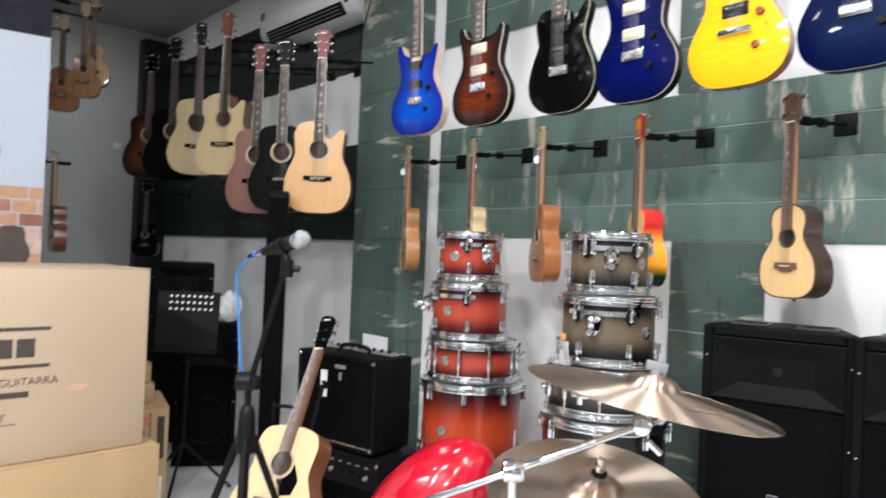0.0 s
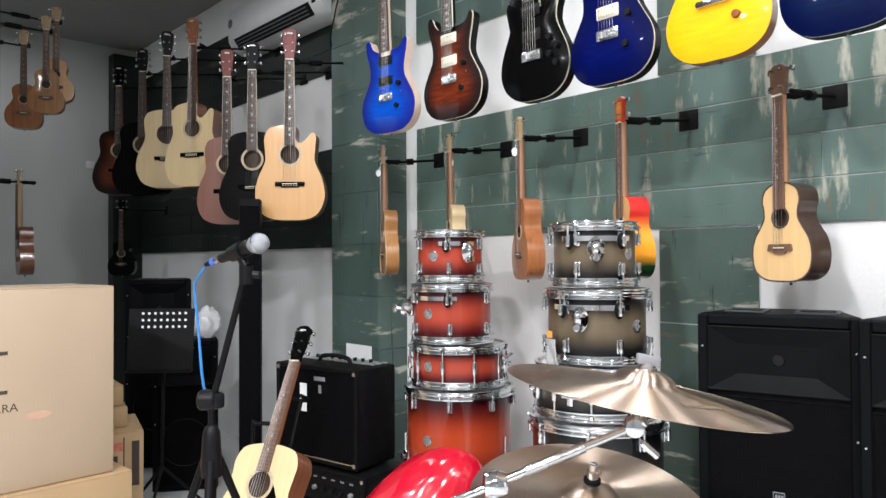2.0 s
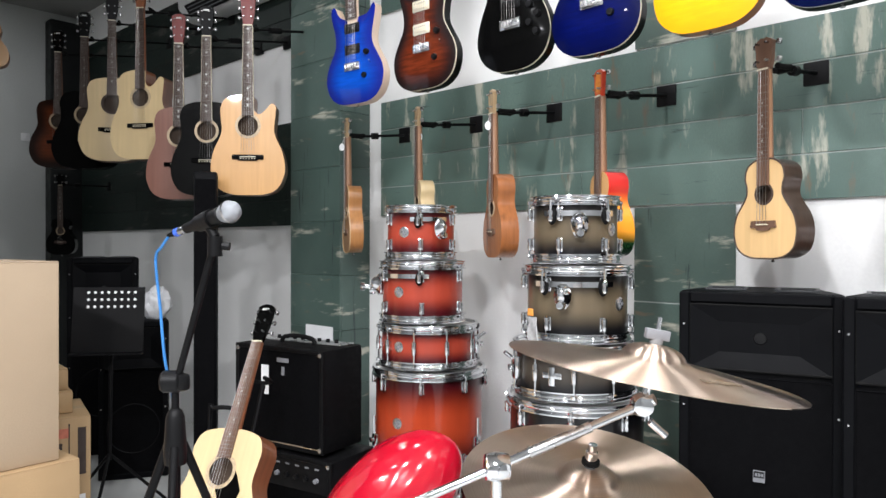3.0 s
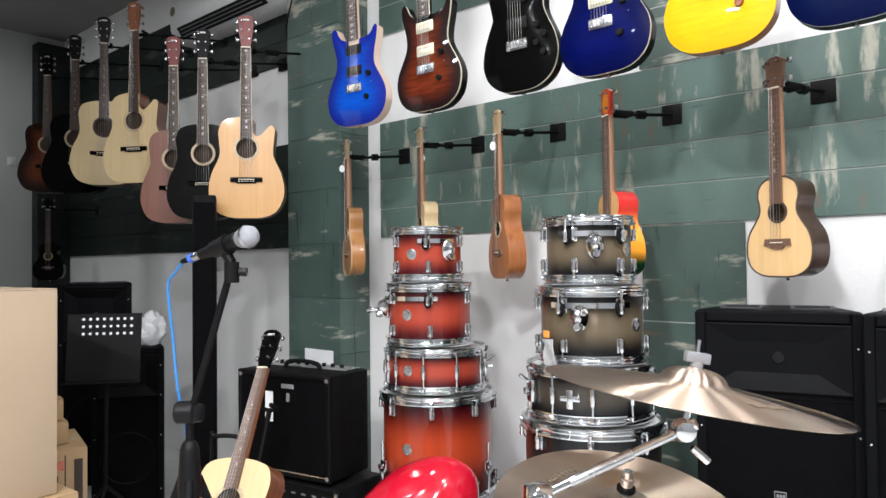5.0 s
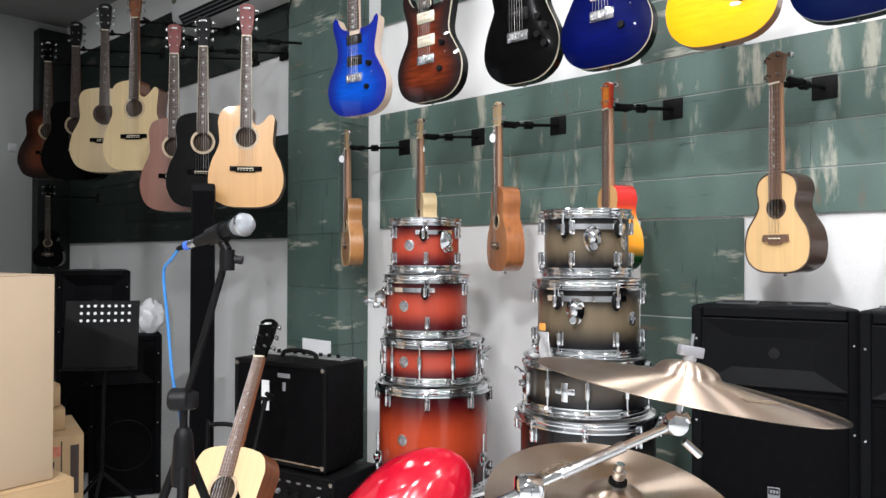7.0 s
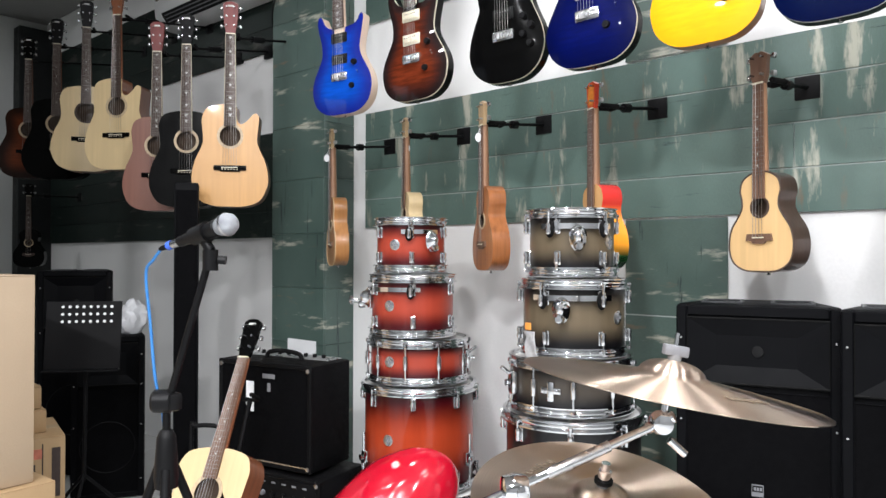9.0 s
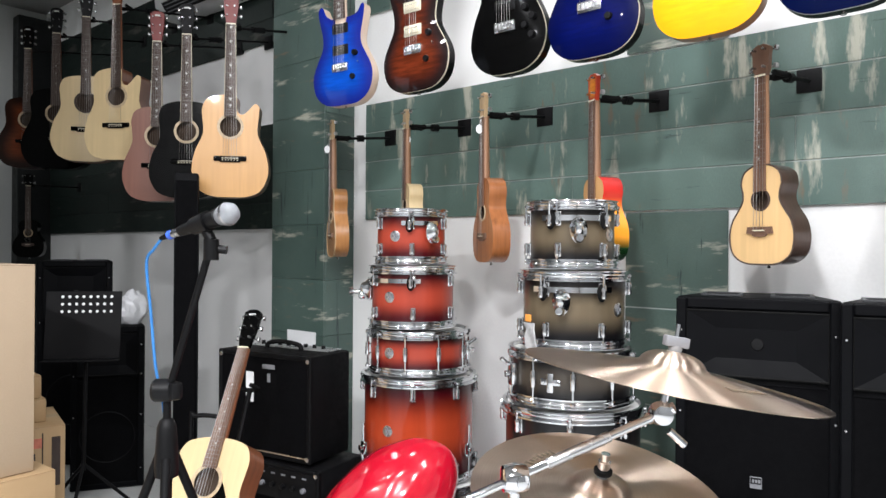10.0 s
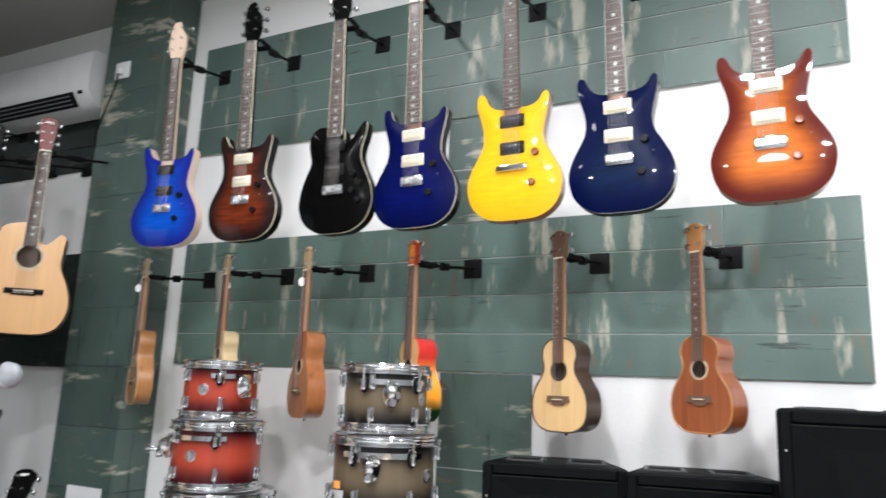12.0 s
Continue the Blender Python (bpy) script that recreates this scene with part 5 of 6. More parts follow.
for inset in (0.0, 0.007):
    rows = []
    for j in range(1, NV):
        a = math.pi * j / NV
        line = []
        for i in range(NU):
            b = 2 * math.pi * i / NU
            ripple = 0.0016 * math.sin(9 * a + 2.0 * math.sin(3 * b)) * math.sin(14 * b)
            p = Vector(((WIDE - inset + ripple) * math.sin(a) * math.cos(b), (WIDE - inset + ripple) * math.sin(a) * math.sin(b), (LONG - inset) * math.cos(a)))
            line.append(bm.verts.new(turn @ p + Vector((0, 0, 0.477))))
        rows.append(line)
    for p, q in zip(rows, rows[1:]):
        for i in range(NU):
            k = (i + 1) % NU
            bm.faces.new((p[i], p[k], q[k], q[i]) if inset else (p[i], q[i], q[k], p[k]))
    bm.faces.new(rows[0] if inset else rows[0][::-1])
    bm.faces.new(rows[-1][::-1] if inset else rows[-1])
cut = [f for f in bm.faces if (f.calc_center_median() - Vector((0, 0, 0.477))).dot(opening) > 0.085]
bmesh.ops.delete(bm, geom=cut, context="FACES")
rim = [e for e in bm.edges if e.is_boundary]
bmesh.ops.bridge_loops(bm, edges=rim)
part("seat_shell", bm, M["red_shell"], ch, "", 60)
part("cushion", lathe([(0, 0.30), (0.085, 0.305), (0.11, 0.325), (0.10, 0.345), (0, 0.352)], 32), M["red_shell"], ch)
part("pedestal", lathe([(0.20, 0.0), (0.20, 0.012), (0.05, 0.03), (0.028, 0.06), (0.028, 0.305), (0, 0.306)], 28), M["chrome"], ch)


# ---- loudspeakers ----
def loudspeaker(label, m, w, d, h, back_w, horn=True, logo=True, group="", seam=0.80):
    """A carpeted stage loudspeaker, narrower at the back; front towards local -y, left front corner of its floor outline at -w/2."""
    s = thing("loudspeaker", label, "loudspeaker", m, group)
    bm = bmesh.new()
    vs = [bm.verts.new(p) for z in (0.0, h) for p in ((-w / 2, 0.006, z), (w / 2, 0.006, z), (back_w / 2, d, z), (-back_w / 2, d, z))]
    for f in ((0, 1, 5, 4), (1, 2, 6, 5), (2, 3, 7, 6), (3, 0, 4, 7), (4, 5, 6, 7), (3, 2, 1, 0)):
        bm.faces.new([vs[i] for i in f])
    bmesh.ops.bevel(bm, geom=bm.edges[:], offset=0.010, segments=2, profile=0.5, affect="EDGES")
    part("cabinet", bm, M["carpet"], s)
    e = 0.034
    fr = bmesh.new()
    for lo, hi in (((-w / 2 + 0.004, -0.010, 0.004), (-w / 2 + e, 0.012, h - 0.004)), ((w / 2 - e, -0.010, 0.004), (w / 2 - 0.004, 0.012, h - 0.004)), ((-w / 2 + e, -0.010, h - e), (w / 2 - e, 0.012, h - 0.004)), ((-w / 2 + e, -0.010, 0.004), (w / 2 - e, 0.012, e))):
        block(lo, hi, 0.004, 1, fr)
    part("front_frame", fr, M["carpet"], s)
    if horn:
        z1, z0 = h - 0.040, h * seam
        hb = bmesh.new()
        outer = [(-w / 2 + 0.035, z0), (w / 2 - 0.035, z0), (w / 2 - 0.035, z1), (-w / 2 + 0.035, z1)]
        inner = [(-w * 0.24, z0 + 0.05), (w * 0.24, z0 + 0.05), (w * 0.24, z1 - 0.05), (-w * 0.24, z1 - 0.05)]
        a = [hb.verts.new((x, -0.009, z)) for x, z in outer]
        b = [hb.verts.new((x, 0.004, z)) for x, z in inner]
        for i in range(4):
            j = (i + 1) % 4
            hb.faces.new((a[i], b[i], b[j], a[j]))
        hb.faces.new(b)
        bmesh.ops.recalc_face_normals(hb, faces=hb.faces[:])
        if hb.faces[0].normal.y > 0:
            bmesh.ops.reverse_faces(hb, faces=hb.faces[:])
        part("horn", hb, M["horn"], s, "shallow flared black horn", 0)
        part("horn_bezel", pipe([Vector((x, -0.007, z)) for x, z in outer + outer[:2]], 0.004, 6), M["rubber"], s)
        part("tweeter_cap", lathe([(0.018, 0), (0.016, 0.004), (0, 0.006)], 16, Matrix.Translation((0.005, 0.004, 0.5 * (z0 + z1))) @ pose(0, 0, 0, 90)), M["black"], s)
        part("grille", block((-w / 2 + 0.026, -0.006, 0.028), (w / 2 - 0.026, -0.002, z0 - 0.018), 0.001, 1), M["grille"], s, "black perforated grille", 0)
        part("grille_edge", pipe([Vector((x, -0.006, z)) for x, z in ((-w / 2 + 0.035, z0 - 0.02), (w / 2 - 0.035, z0 - 0.02), (w / 2 - 0.035, 0.03), (-w / 2 + 0.035, 0.03), (-w / 2 + 0.035, z0 - 0.02))], 0.003, 6), M["grille"], s)
        for zc in (h * 0.32,):
            part("cone_ring", lathe([(w * 0.36, 0), (w * 0.37, 0.003), (w * 0.38, 0)], 40, Matrix.Translation((0, -0.006, zc)) @ pose(0, 0, 0, 90)), M["powder"], s)
    else:
        part("grille", block((-w / 2 + 0.026, -0.006, 0.028), (w / 2 - 0.026, -0.002, h - 0.03), 0.001, 1), M["grille"], s, "black perforated grille", 0)
    if logo:
        z = 0.615
        plate = part("maker_plate", block((-0.012, -0.010, z - 0.020), (0.020, -0.006, z + 0.014), 0.001, 1), M["wingnut"], s, "small grey-edged maker's plate", 0)
        part("plate_field", block((-0.010, -0.0115, z - 0.006), (0.018, -0.0095, z + 0.012)), M["black"], plate, "", 0)
        for k in range(3):
            part("print_bar", block((-0.006 + k * 0.008, -0.0125, z - 0.002), (0.0 + k * 0.008, -0.011, z + 0.007)), M["wingnut"], plate, "plain maker's mark", 0)
    for sx in (-1, 1):
        x0, x1, y0, y1 = sx * w * 0.22 - 0.06, sx * w * 0.22 + 0.06, d * 0.26, d * 0.72
        tray = bmesh.new()
        for lo, hi in (((x0, y0, h - 0.004), (x1, y0 + 0.012, h + 0.005)), ((x0, y1 - 0.012, h - 0.004), (x1, y1, h + 0.005)), ((x0, y0 + 0.012, h - 0.004), (x0 + 0.012, y1 - 0.012, h + 0.005)), ((x1 - 0.012, y0 + 0.012, h - 0.004), (x1, y1 - 0.012, h + 0.005))):
            block(lo, hi, 0.002, 1, tray)
        handle = part("recessed_handle", tray, M["handle_rim"], s, "grey plastic handle tray")
        # No real hollow: a flush dark plate carries the recess's shade.
        part("recess_plate", block((x0 + 0.012, y0 + 0.012, h - 0.002), (x1 - 0.012, y1 - 0.012, h + 0.001)), M["rubber"], handle, "flat dark plate drawn as a shaded recess", 0)
        for z in (0.10, h * 0.45, h * 0.70, h - 0.10):
            part("screw", lathe([(0.0034, 0), (0.003, 0.0012), (0, 0.0016)], 10, Matrix.Translation((sx * (w / 2 - 0.018), -0.010, z)) @ pose(0, 0, 0, 90)), M["steel"], s, "small steel screw")
        part("foot", block((sx * (w / 2 - 0.06) - 0.02, 0.05, -0.0), (sx * (w / 2 - 0.06) + 0.02, 0.09, 0.006)), M["rubber"], s, "", 0)
    return s


loudspeaker("tall black carpeted stage loudspeaker with horn", pose(-0.345, -2.000, 0, 0, 0, -75), 0.445, 0.30, 1.143, 0.30, group="stage loudspeakers along the wall")
loudspeaker("tall black stage loudspeaker beside its twin", pose(-0.300, -2.425, 0, 0, 0, -77), 0.43, 0.27, 1.143, 0.28, group="stage loudspeakers along the wall")
loudspeaker("taller black stage loudspeaker pulled forward", pose(-0.50, -2.875, 0, 0, 0, -82), 0.50, 0.40, 1.345, 0.34, group="stage loudspeakers along the wall", logo=False)
loudspeaker("black loudspeaker in the dark corner", pose(-0.74, 1.70, 0, 0, 0, -30), 0.40, 0.34, 1.197, 0.30, logo=False, group="corner loudspeakers", seam=0.72)
loudspeaker("lower black loudspeaker under a white bag", pose(-0.80, 1.13, 0, 0, 0, -30), 0.36, 0.26, 0.86, 0.28, logo=False, group="corner loudspeakers", seam=0.70)
bg = thing("plastic_bag", "crumpled white plastic bag on a loudspeaker", "bag", pose(-0.655, 1.165, 0.86))
bm = bmesh.new()
bmesh.ops.create_icosphere(bm, subdivisions=4, radius=1)
for v in bm.verts:
    n = 1 + 0.22 * noise.noise(v.co * 2.1) + 0.10 * noise.noise(v.co * 6)
    v.co = Vector((v.co.x * 0.078 * n, v.co.y * 0.07 * n, max(0.0, 0.085 + v.co.z * 0.095 * n)))
part("sack", bm, M["bag"], bg)
pole = thing("column_loudspeaker", "slim black column loudspeaker on the floor", "loudspeaker", pose(-0.803, 0.339, 0, 0, 0, -32))
part("cabinet", block((-0.052, -0.05, 0.03), (0.052, 0.05, 1.615), 0.010), M["carpet"], pole)
part("grille", block((-0.044, -0.056, 0.25), (0.044, -0.049, 1.58), 0.003, 1), M["grille"], pole)
part("base", block((-0.15, -0.15, 0.0), (0.15, 0.15, 0.03), 0.006), M["powder"], pole)

# ---- music stand ----
mu = thing("music_stand", "black music stand with a perforated desk", "music stand", pose(-1.074, 0.694, 0, 0, 0, -38))
desk = part("desk", moved(block((-0.20, -0.004, 0.0), (0.125, 0.0, 0.31), 0.0015, 1), Matrix.Translation((0, 0, 0.765)) @ pose(0, 0, 0, -8)), M["powder"], mu)
part("ledge", block((-0.20, -0.05, 0.758), (0.125, 0.004, 0.764), 0.001, 1), M["powder"], mu)
# White discs set on the desk stand in for its bright holes.
for i in range(8):
    for j in range(3):
        o = part("hole_disc", lathe([(0, 0.0), (0.0068, 0.0), (0.0068, 0.0012), (0, 0.0014)], 12), M["white_plastic"], desk, "white disc drawn for a bright hole")
        o.matrix_basis = Matrix.Translation((0, 0, 0.765)) @ pose(0, 0, 0, -8) @ Matrix.Translation((-0.130 + i * 0.030, -0.004, 0.285 - j * 0.034)) @ pose(0, 0, 0, 90)
part("post", rod((-0.03, 0.012, 0.25), (-0.03, 0.045, 0.95), 0.009, seg=12), M["powder"], mu)
for a in (30, 150, 270):
    part("leg", rod((-0.03, 0.012, 0.28), Vector((-0.03, 0.012, 0)) + ring(0.26, 0.01, a), 0.008, seg=10), M["powder"], mu)


# ---- cartons ----
def carton(label, lo, hi, turn, material, tape_side="front", group="cardboard cartons"):
    cx, cy = 0.5 * (lo[0] + hi[0]), 0.5 * (lo[1] + hi[1])
    c = thing("carton", label, "box", pose(cx, cy, lo[2], 0, 0, turn), group)
    w, d, h = (hi[0] - lo[0]) / 2, (hi[1] - lo[1]) / 2, hi[2] - lo[2]
    part("carton_body", block((-w, -d, 0), (w, d, h - 0.004), 0.005), material, c)
    part("flap", block((-w + 0.001, -d + 0.001, h - 0.0042), (w - 0.001, -0.001, h), 0.0012, 1), material, c)
    part("flap", block((-w + 0.001, 0.001, h - 0.0042), (w - 0.001, d - 0.001, h), 0.0012, 1), material, c)
    part("tape", block((-w + 0.002, -0.03, h), (w - 0.002, 0.03, h + 0.0006)), M["tape"], c, "clear packing tape", 0)
    return c, w, d, h


big, w, d, h = carton("large pale cardboard carton with printed lettering on its side", (-2.75, 0.0, 0.482), (-1.538, 0.48, 1.215), 4, M["carton_pale"])
big.location.y += 0.045


def print_on(parent, x0, x1, z0, z1, y, material, name="print_bar", label="plain printed bar"):
    part(name, block((x0, y - 0.0012, z0), (x1, y + 0.001, z1)), material, parent, label, 0)


def lettering(parent, text, size, x, z, y, material, right=True):
    cu = bpy.data.curves.new("lettering", "FONT")
    cu.body, cu.size, cu.extrude, cu.align_x = text, size, 0.0006, "RIGHT" if right else "LEFT"
    tmp = bpy.data.objects.new("tmp", cu)
    scene.collection.objects.link(tmp)
    dg = bpy.context.evaluated_depsgraph_get()
    me = bpy.data.meshes.new_from_object(tmp.evaluated_get(dg))
    bpy.data.objects.remove(tmp)
    me.materials.clear()
    me.materials.append(material)
    ob = new("lettering", me)
    ob.parent = parent
    ob.matrix_basis = Matrix.Translation((x, y, z)) @ pose(0, 0, 0, 90)
    return tagged(ob, "printed word")


# print positions from the right edge of the face
E1 = w
print_on(big, E1 - 0.90, E1 - 0.372, 0.495, 0.508, -d, M["ink"])
print_on(big, E1 - 0.90, E1 - 0.372, 0.355, 0.368, -d, M["ink"])
for k in range(4):
    print_on(big, E1 - 0.487 - k * 0.075, E1 - 0.425 - k * 0.075, 0.395, 0.465, -d, M["ink"], label="plain block of the maker's mark")
lettering(big, "/GUITARRA", 0.042, E1 - 0.338, 0.290, -d, M["ink"])
print_on(big, E1 - 0.56, E1 - 0.44, 0.246, 0.268, -d, M["ink"])
lettering(big, "NT", 0.040, E1 - 0.512, 0.162, -d, M["ink"])
print_on(big, E1 - 0.62, E1 - 0.478, 0.148, 0.151, -d, M["ink"])
part("red_stamp", moved(lathe([(0, 0), (0.05, 0.0), (0.05, 0.0006), (0, 0.0008)], 20), Matrix.Translation((E1 - 0.27, -d, 0.265)) @ pose(0, 0, 0, 90) @ Matrix.Diagonal((0.9, 0.28, 1, 1))), surface("faded_pink_stamp", (0.53, 0.33, 0.225), 0.6, vary=0.15, scale=30), big, "faded pink stamp")
low, w2, d2, h2 = carton("large brown cardboard carton under another carton", (-2.75, 0.0, 0.0), (-1.475, 0.50, 0.480), 3, M["carton"])
low.location.y += 0.02
rc, w3, d3, h3 = carton("brown carton with printed bars and a white label", (-1.80, 0.50, 0.0), (-1.225, 0.90, 0.545), -14, M["carton"])
print_on(rc, w3 - 0.050, w3 - 0.018, 0.30, 0.50, -d3, M["ink"], label="plain bar of the maker's mark")
print_on(rc, w3 - 0.145, w3 - 0.108, 0.26, 0.44, -d3, M["ink"], label="plain bar of printed code")
print_on(rc, w3 - 0.085, w3 - 0.080, 0.26, 0.52, -d3, M["ink"], label="thin printed rule")
print_on(rc, w3 - 0.15, w3 - 0.085, 0.46, 0.50, -d3, M["red_ink"], label="red printed patch")
part("label", block((w3 - 0.09, -d3 - 0.0012, 0.10), (w3 - 0.02, -d3, 0.215)), M["paper"], rc, "white paper label", 0)
carton("small plain brown carton on a larger one", (-1.80, 0.58, 0.547), (-1.29, 0.86, 0.640), -10, M["carton"])
carton("small plain brown carton at the top of a pile", (-1.80, 0.60, 0.642), (-1.31, 0.85, 0.735), -6, M["carton"])

# ---- display panel with its printed poster ----
dp = thing("display_panel", "dark free-standing panel with a printed music poster", "display panel", pose(-1.83, 0.56, 0, 0, 0, -7))
part("board", block((-1.1, 0.0, 0.0), (0.0, 0.04, 2.95), 0.003), surface("dark_grey_board", (0.012, 0.013, 0.018), 0.6, spec=0.12), dp)
poster = part("poster", block((-1.09, -0.002, 1.18), (-0.002, 0.0, 2.205)), surface("pale_blue_poster_paper", (0.34, 0.38, 0.44), 0.45, vary=0.04), dp, "pale printed poster", 0)
rng = random.Random(4)
tones = [surface("print_brown_%d" % i, c, 0.5, vary=0.3, scale=30) for i, c in enumerate(((0.28, 0.13, 0.08), (0.40, 0.22, 0.13), (0.46, 0.33, 0.26), (0.20, 0.08, 0.05), (0.09, 0.07, 0.08)))]
for r in range(6):
    x = -1.08
    while x < -0.01:
        bw = rng.uniform(0.05, 0.16)
        part("print_patch", block((x, -0.0034, 1.20 + r * 0.058), (min(x + bw - 0.006, -0.004), -0.002, 1.252 + r * 0.058)), tones[rng.choice((0, 0, 1, 1, 2, 2, 3, 4))], poster, "printed brown shelf boards", 0)
        x += bw
for gx, gz, s, mat in ((-0.115, 1.20, 0.62, M["ink"]), (-0.30, 1.19, 0.6, tones[3])):
    half = [(0, 0), (0.055, 0.003), (0.095, 0.028), (0.115, 0.078), (0.107, 0.132), (0.086, 0.172), (0.080, 0.195), (0.084, 0.225), (0.066, 0.27), (0, 0.28)]
    part("printed_guitar", sheet_of([(gx + x * s, gz + z * s) for x, z in mirrored(half)], -0.0044, 0.05), mat, poster, "printed dark guitar shape")
half = [(0, 0), (0.055, 0.003), (0.095, 0.028), (0.115, 0.078), (0.107, 0.132), (0.086, 0.172), (0.080, 0.195), (0.084, 0.225), (0.066, 0.27), (0, 0.28)]
part("printed_guitar", sheet_of([(-0.285 + x, 1.60 + z) for x, z in mirrored(half)], -0.0040, 0.05), surface("print_green", (0.03, 0.22, 0.06), 0.5), poster, "printed green guitar shape")

# ---- air conditioner, outlet, switch ----
ac = thing("air_conditioner", "white wall-mounted air conditioner with open louvre", "air conditioner", pose(0, 1.235, 2.780))
prof = [(0.0, 0.0), (-0.11, 0.0), (-0.17, 0.025), (-0.205, 0.075), (-0.215, 0.16), (-0.205, 0.29), (-0.185, 0.315), (0.0, 0.32)]
bm = bmesh.new()
ends = []
for y in (-0.585, -0.575, 0.575, 0.585):
    k = 0.985 if abs(y) > 0.58 else 1.0
    ends.append([bm.verts.new((x * k, y, 0.16 + (z - 0.16) * k)) for x, z in prof])
for p, q in zip(ends, ends[1:]):
    for i in range(len(prof)):
        j = (i + 1) % len(prof)
        bm.faces.new((p[i], p[j], q[j], q[i]))
bm.faces.new(ends[0][::-1])
bm.faces.new(ends[-1])
bmesh.ops.recalc_face_normals(bm, faces=bm.faces[:])
part("casing", bm, M["white_plastic"], ac)
# The casing is closed; a black slab gives the outlet's shaded opening.
part("air_outlet", moved(block((-0.004, -0.49, -0.042), (0.004, 0.47, 0.042), 0.002, 1), Matrix.Translation((-0.186, 0.02, 0.046)) @ pose(0, 0, 0, 0, -35, 0)), M["black"], ac, "black slab drawn as the shaded air outlet")
for dz in (-0.022, 0.0, 0.022):
    part("louvre", moved(block((-0.012, -0.455, dz - 0.003), (-0.004, 0.435, dz + 0.003), 0.001, 1), Matrix.Translation((-0.186, 0.02, 0.046)) @ pose(0, 0, 0, 0, -35, 0)), M["wingnut"], ac)
part("display_window", block((-0.206, -0.54, 0.065), (-0.198, -0.50, 0.085), 0.002, 1), M["black"], ac)
part("energy_sticker", moved(lathe([(0, 0), (0.032, 0), (0.032, 0.001), (0, 0.0012)], 20), Matrix.Translation((-0.214, 0.54, 0.20)) @ pose(0, 0, 0, 0, -90, 0)), surface("olive_sticker", (0.10, 0.10, 0.04), 0.5), ac, "dark oval sticker")
ol = thing("power_outlet", "white power outlet with a black plug on a column", "outlet", pose(COL[0], 0.39, 2.92))
part("face_plate", block((-0.010, -0.05, -0.045), (0, 0.05, 0.045), 0.003), M["white_plastic"], ol)
part("plug", block((-0.038, -0.018, -0.030), (-0.010, 0.014, 0.004), 0.005), M["white_plastic"], ol)
part("cord", pipe(spline([(-0.03, 0.0, -0.03), (-0.022, 0.02, -0.09), (-0.012, 0.09, -0.22), (-0.012, 0.13, -0.34), (0.03, 0.155, -0.42), (0.10, 0.16, -0.40)], 7), 0.004, 8), M["rubber"], ol, "black power cord")
sw = thing("light_switch", "small white light switch on the grey wall", "switch", pose(-0.43, ROOM_Y1, 2.22))
part("face_plate", block((-0.035, -0.008, -0.035), (0.035, 0, 0.035), 0.003), M["white_plastic"], sw)
part("rocker", block((-0.012, -0.013, -0.018), (0.012, -0.008, 0.018), 0.002), M["white_plastic"], sw)

# ---- small instruments by the grey wall ----
wallside = [
    (-1.14, 2.48, 2.96, 250, dict(top=M["spruce_warm"], side=M["koa_light"], label="pale ukulele hanging by the grey wall")),
    (-1.22, 2.40, 2.86, 250, dict(top=M["koa_light"], side=M["koa_light"], label="light brown ukulele hanging by the grey wall")),
    (-1.34, 2.45, 2.75, 250, dict(top=M["koa"], side=M["mahogany"], label="dark brown ukulele hanging by the grey wall")),
    (-1.42, 2.04, 1.79, 175, dict(top=M["koa"], side=M["mahogany"], label="reddish ukulele seen from its side")),
]
for hx, hy, hz, face, more in wallside:
    more = dict(more)
    hollow_guitar("ukulele", more.pop("label"), aimed(hx, hy, hz, face), more.pop("top"), more.pop("side"), uke=True, head="crown", group="ukuleles by the grey wall", neck=M["maple_neck"], board=M["fretboard_brown"], category="ukulele", bridge_mat=M["fretboard_brown"])
    hanger((-1.95, hy + 0.08, hz + 0.02), (hx, hy, hz + 0.01), face, width=0.04, out=1)
hollow_guitar("ukulele", "black ukulele hanging in the dark corner", aimed(-0.40, 3.40, 1.75, 235), M["gloss_black"], M["gloss_black"], uke=True, head="crown", group="ukuleles by the grey wall", neck=M["gloss_black"], category="ukulele", head_mat=M["gloss_black"])
hanger((0, 3.45, 1.77), (-0.40, 3.40, 1.76), 235, width=0.04)

for (uy, face, more), swing in zip(ukes[:3], (1.0, 0.0, 1.0)):
    tg = thing("price_tag", "small round white tag on a ukulele head", "tag", aimed(UX - 0.012 - 0.022 * swing, uy + 0.016 + 0.022 * swing, UZ - 0.035, 222), "ukulele price tags")
    part("card", moved(lathe([(0, -0.0008), (0.013, -0.0008), (0.013, 0.0008), (0, 0.0008)], 18), pose(0, -0.02, -0.012, 90) @ Matrix.Diagonal((1, 1.35, 1, 1))), M["paper"], tg)
    part("loop", pipe(spline([(0, -0.02, 0.004), (0.004, -0.012, 0.018), (0.008, -0.002, 0.030)], 4), 0.0008, 5), M["paper"], tg)


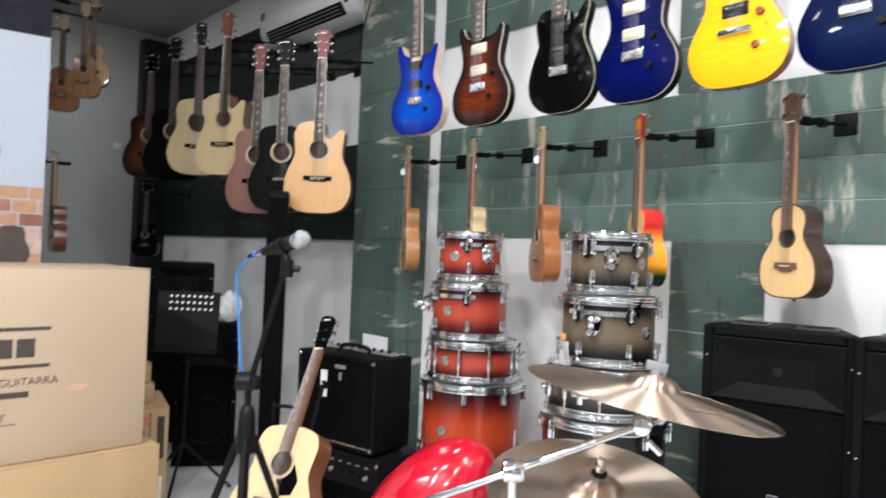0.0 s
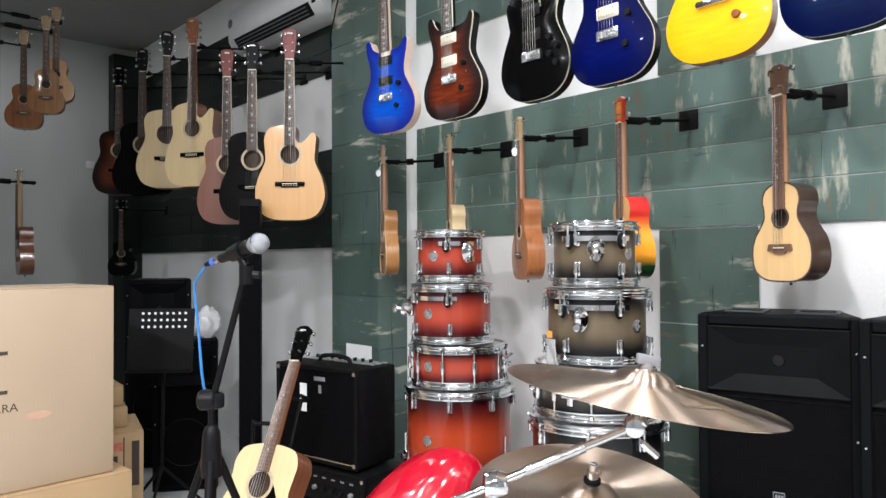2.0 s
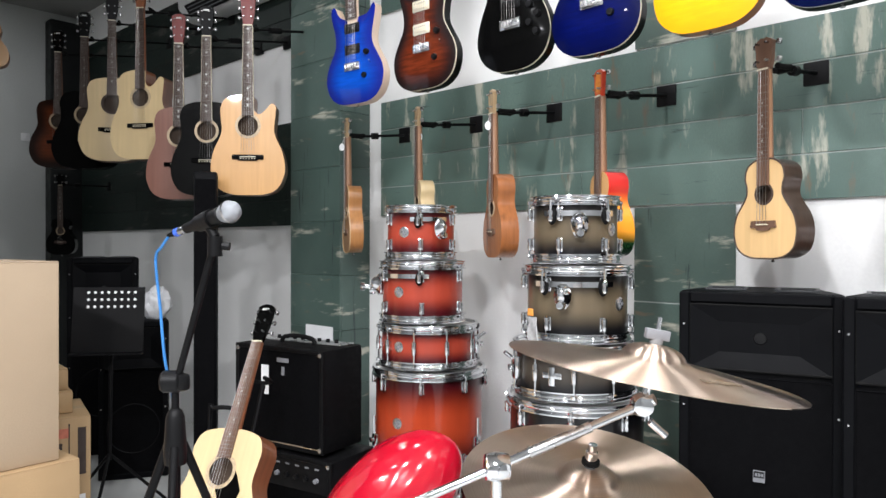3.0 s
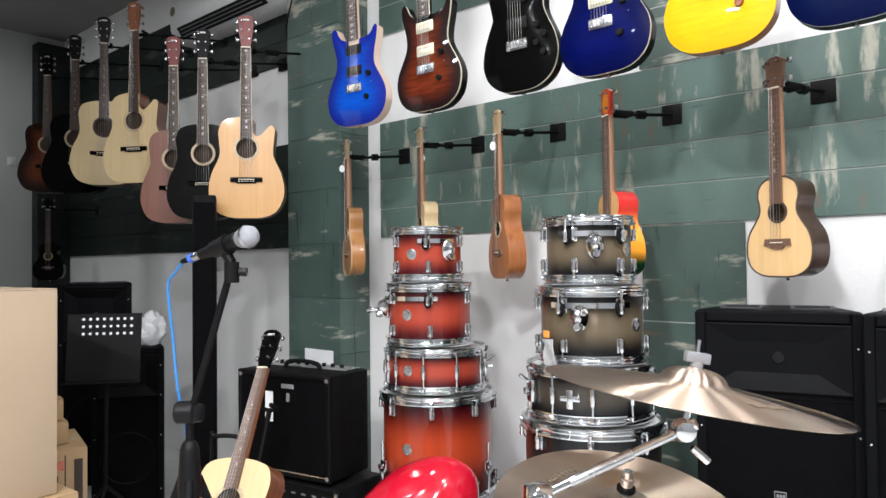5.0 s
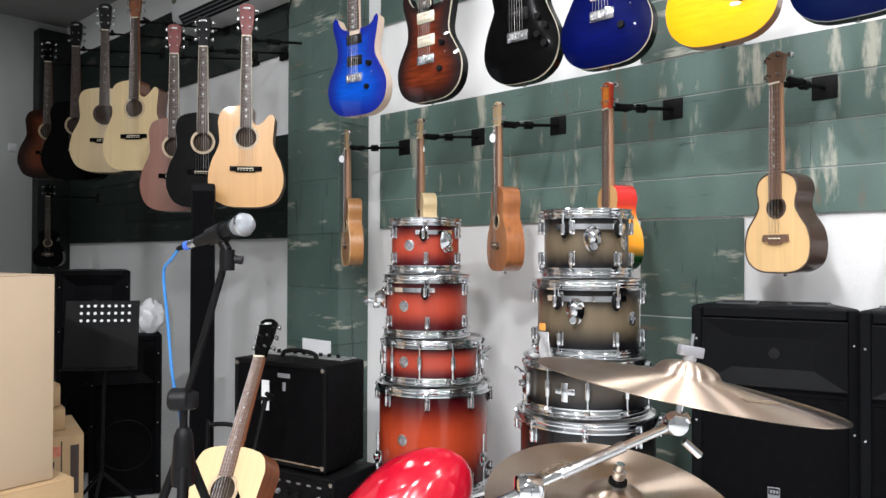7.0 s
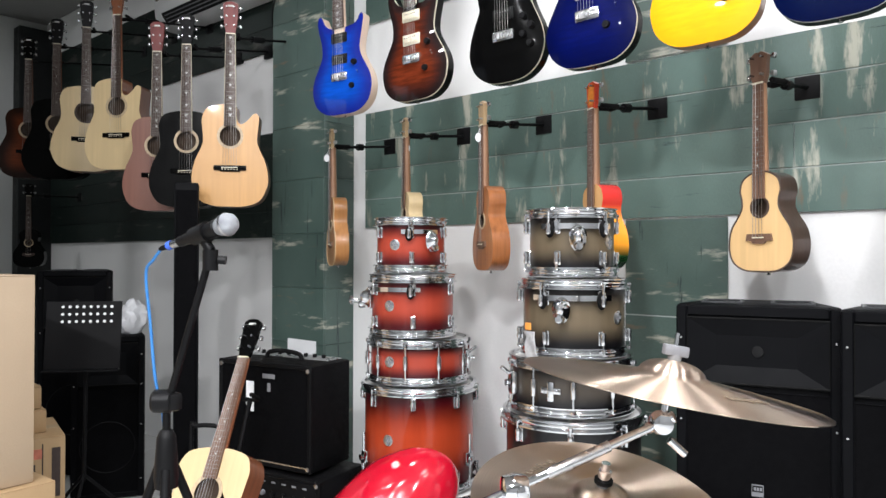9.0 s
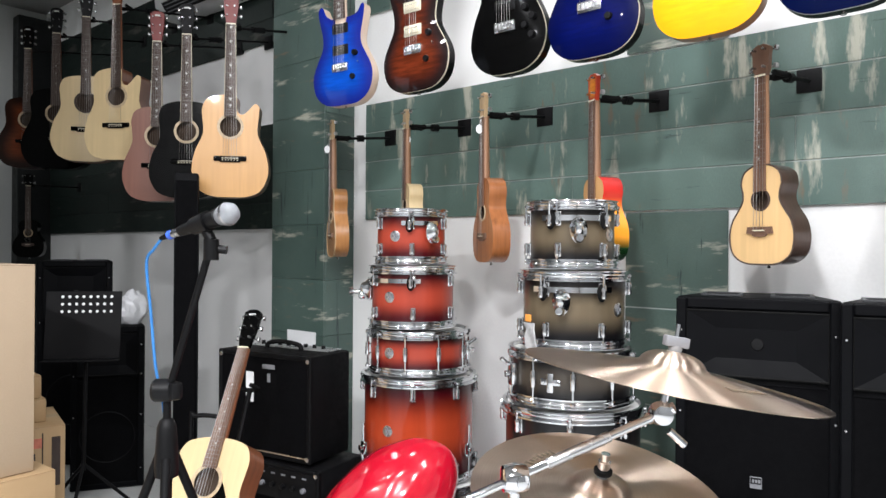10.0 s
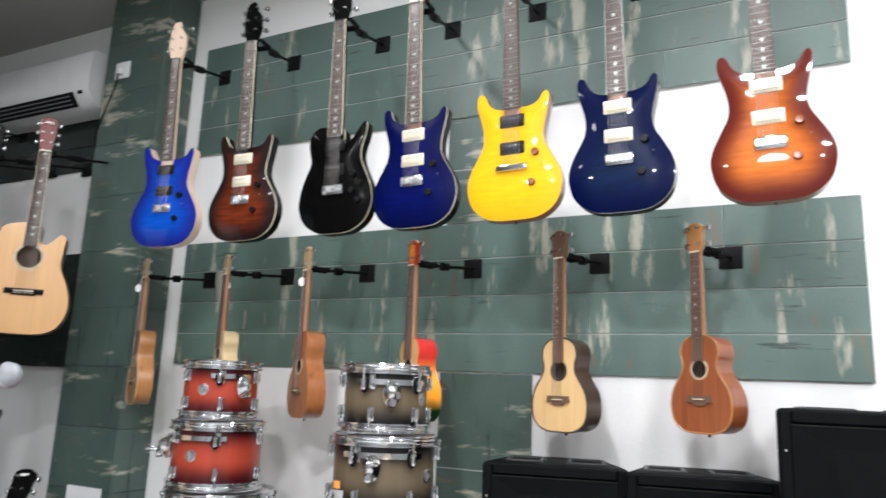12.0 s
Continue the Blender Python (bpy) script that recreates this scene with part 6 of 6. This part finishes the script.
# ---- planks and tiles ----
def boards(parent, y0, y1, z0, z1, rows, x=-0.014, joints=(), back=True, paint="plank"):
    """Rows of boards nailed to the wall, each one an object of its own; alike boards share their mesh."""
    if back:
        part("batten", block((-0.0105, min(y0, y1) + 0.004, z0 + 0.004), (-0.0005, max(y0, y1) - 0.004, z1 - 0.004)), M["black_wall"] if paint == "plank_dark" else M["grout"], parent, "primer behind the boards", 0)
    h = (z1 - z0) / rows
    cache = {}
    for r in range(rows):
        cuts = sorted([min(y0, y1), *([joints[r % len(joints)]] if joints else []), max(y0, y1)])
        for a, b in zip(cuts, cuts[1:]):
            key = round(b - a, 3)
            if key not in cache:
                cache[key] = mesh_of("plank", block((x, -0.5 * key + 0.0012, -0.5 * h + 0.0024), (-0.0108, 0.5 * key - 0.0012, 0.5 * h - 0.0024), 0.0012, 1), M[paint], 0)
            ob = new("plank", cache[key])
            ob.parent = parent
            ob.location = (-0.0006 * ((r * 7 + int(a * 10)) % 3), 0.5 * (a + b), z0 + (r + 0.5) * h)


boards(panel, -2.89, 0.0, 1.425, 2.012, 4, joints=(-1.20, -2.02, -0.62, -2.48))
boards(panel, -2.89, 0.0, 2.462, 3.05, 4, joints=(-2.3, -0.9, -1.7, -0.5))
boards(panel, -1.81, -1.43, 2.014, 2.460, 2, x=-0.013, paint="plank_col")
boards(panel, -1.81, -1.43, 0.0, 1.423, 4, x=-0.013, paint="plank_col")
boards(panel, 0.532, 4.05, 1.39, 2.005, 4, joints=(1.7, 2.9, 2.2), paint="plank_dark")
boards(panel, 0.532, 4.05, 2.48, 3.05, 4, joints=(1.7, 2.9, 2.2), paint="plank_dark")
COLMESH = {}
n_col = 12
for r in range(n_col):
    h = CEIL / n_col
    for side in ("front", "south", "north"):
        if side == "front":
            lo, hi = (COL[0], COL[1] + 0.001, 0.0008), (COL[0] + 0.012, COL[2] - 0.001, h - 0.0008)
        elif side == "south":
            lo, hi = (COL[0] + 0.0125, COL[1], 0.0008), (-0.001, COL[1] + 0.012, h - 0.0008)
        else:
            lo, hi = (COL[0] + 0.0125, COL[2] - 0.012, 0.0008), (-0.001, COL[2], h - 0.0008)
        if side not in COLMESH:
            COLMESH[side] = mesh_of("plank", block(lo, hi, 0.001, 1), M["plank_col"], 0)
        ob = new("plank", COLMESH[side])
        ob.parent = column
        ob.location = (0, 0, r * h)
TILE = 0.6
tile = mesh_of("tile", block((0.0015, 0.0015, -0.0055), (TILE - 0.0015, TILE - 0.0015, 0.0), 0.0012, 1), M["floor"], 0)
for i in range(10):
    for j in range(18):
        ob = new("tile", tile)
        ob.parent = floor
        ob.location = (ROOM_X + i * TILE, ROOM_Y0 + j * TILE, 0)
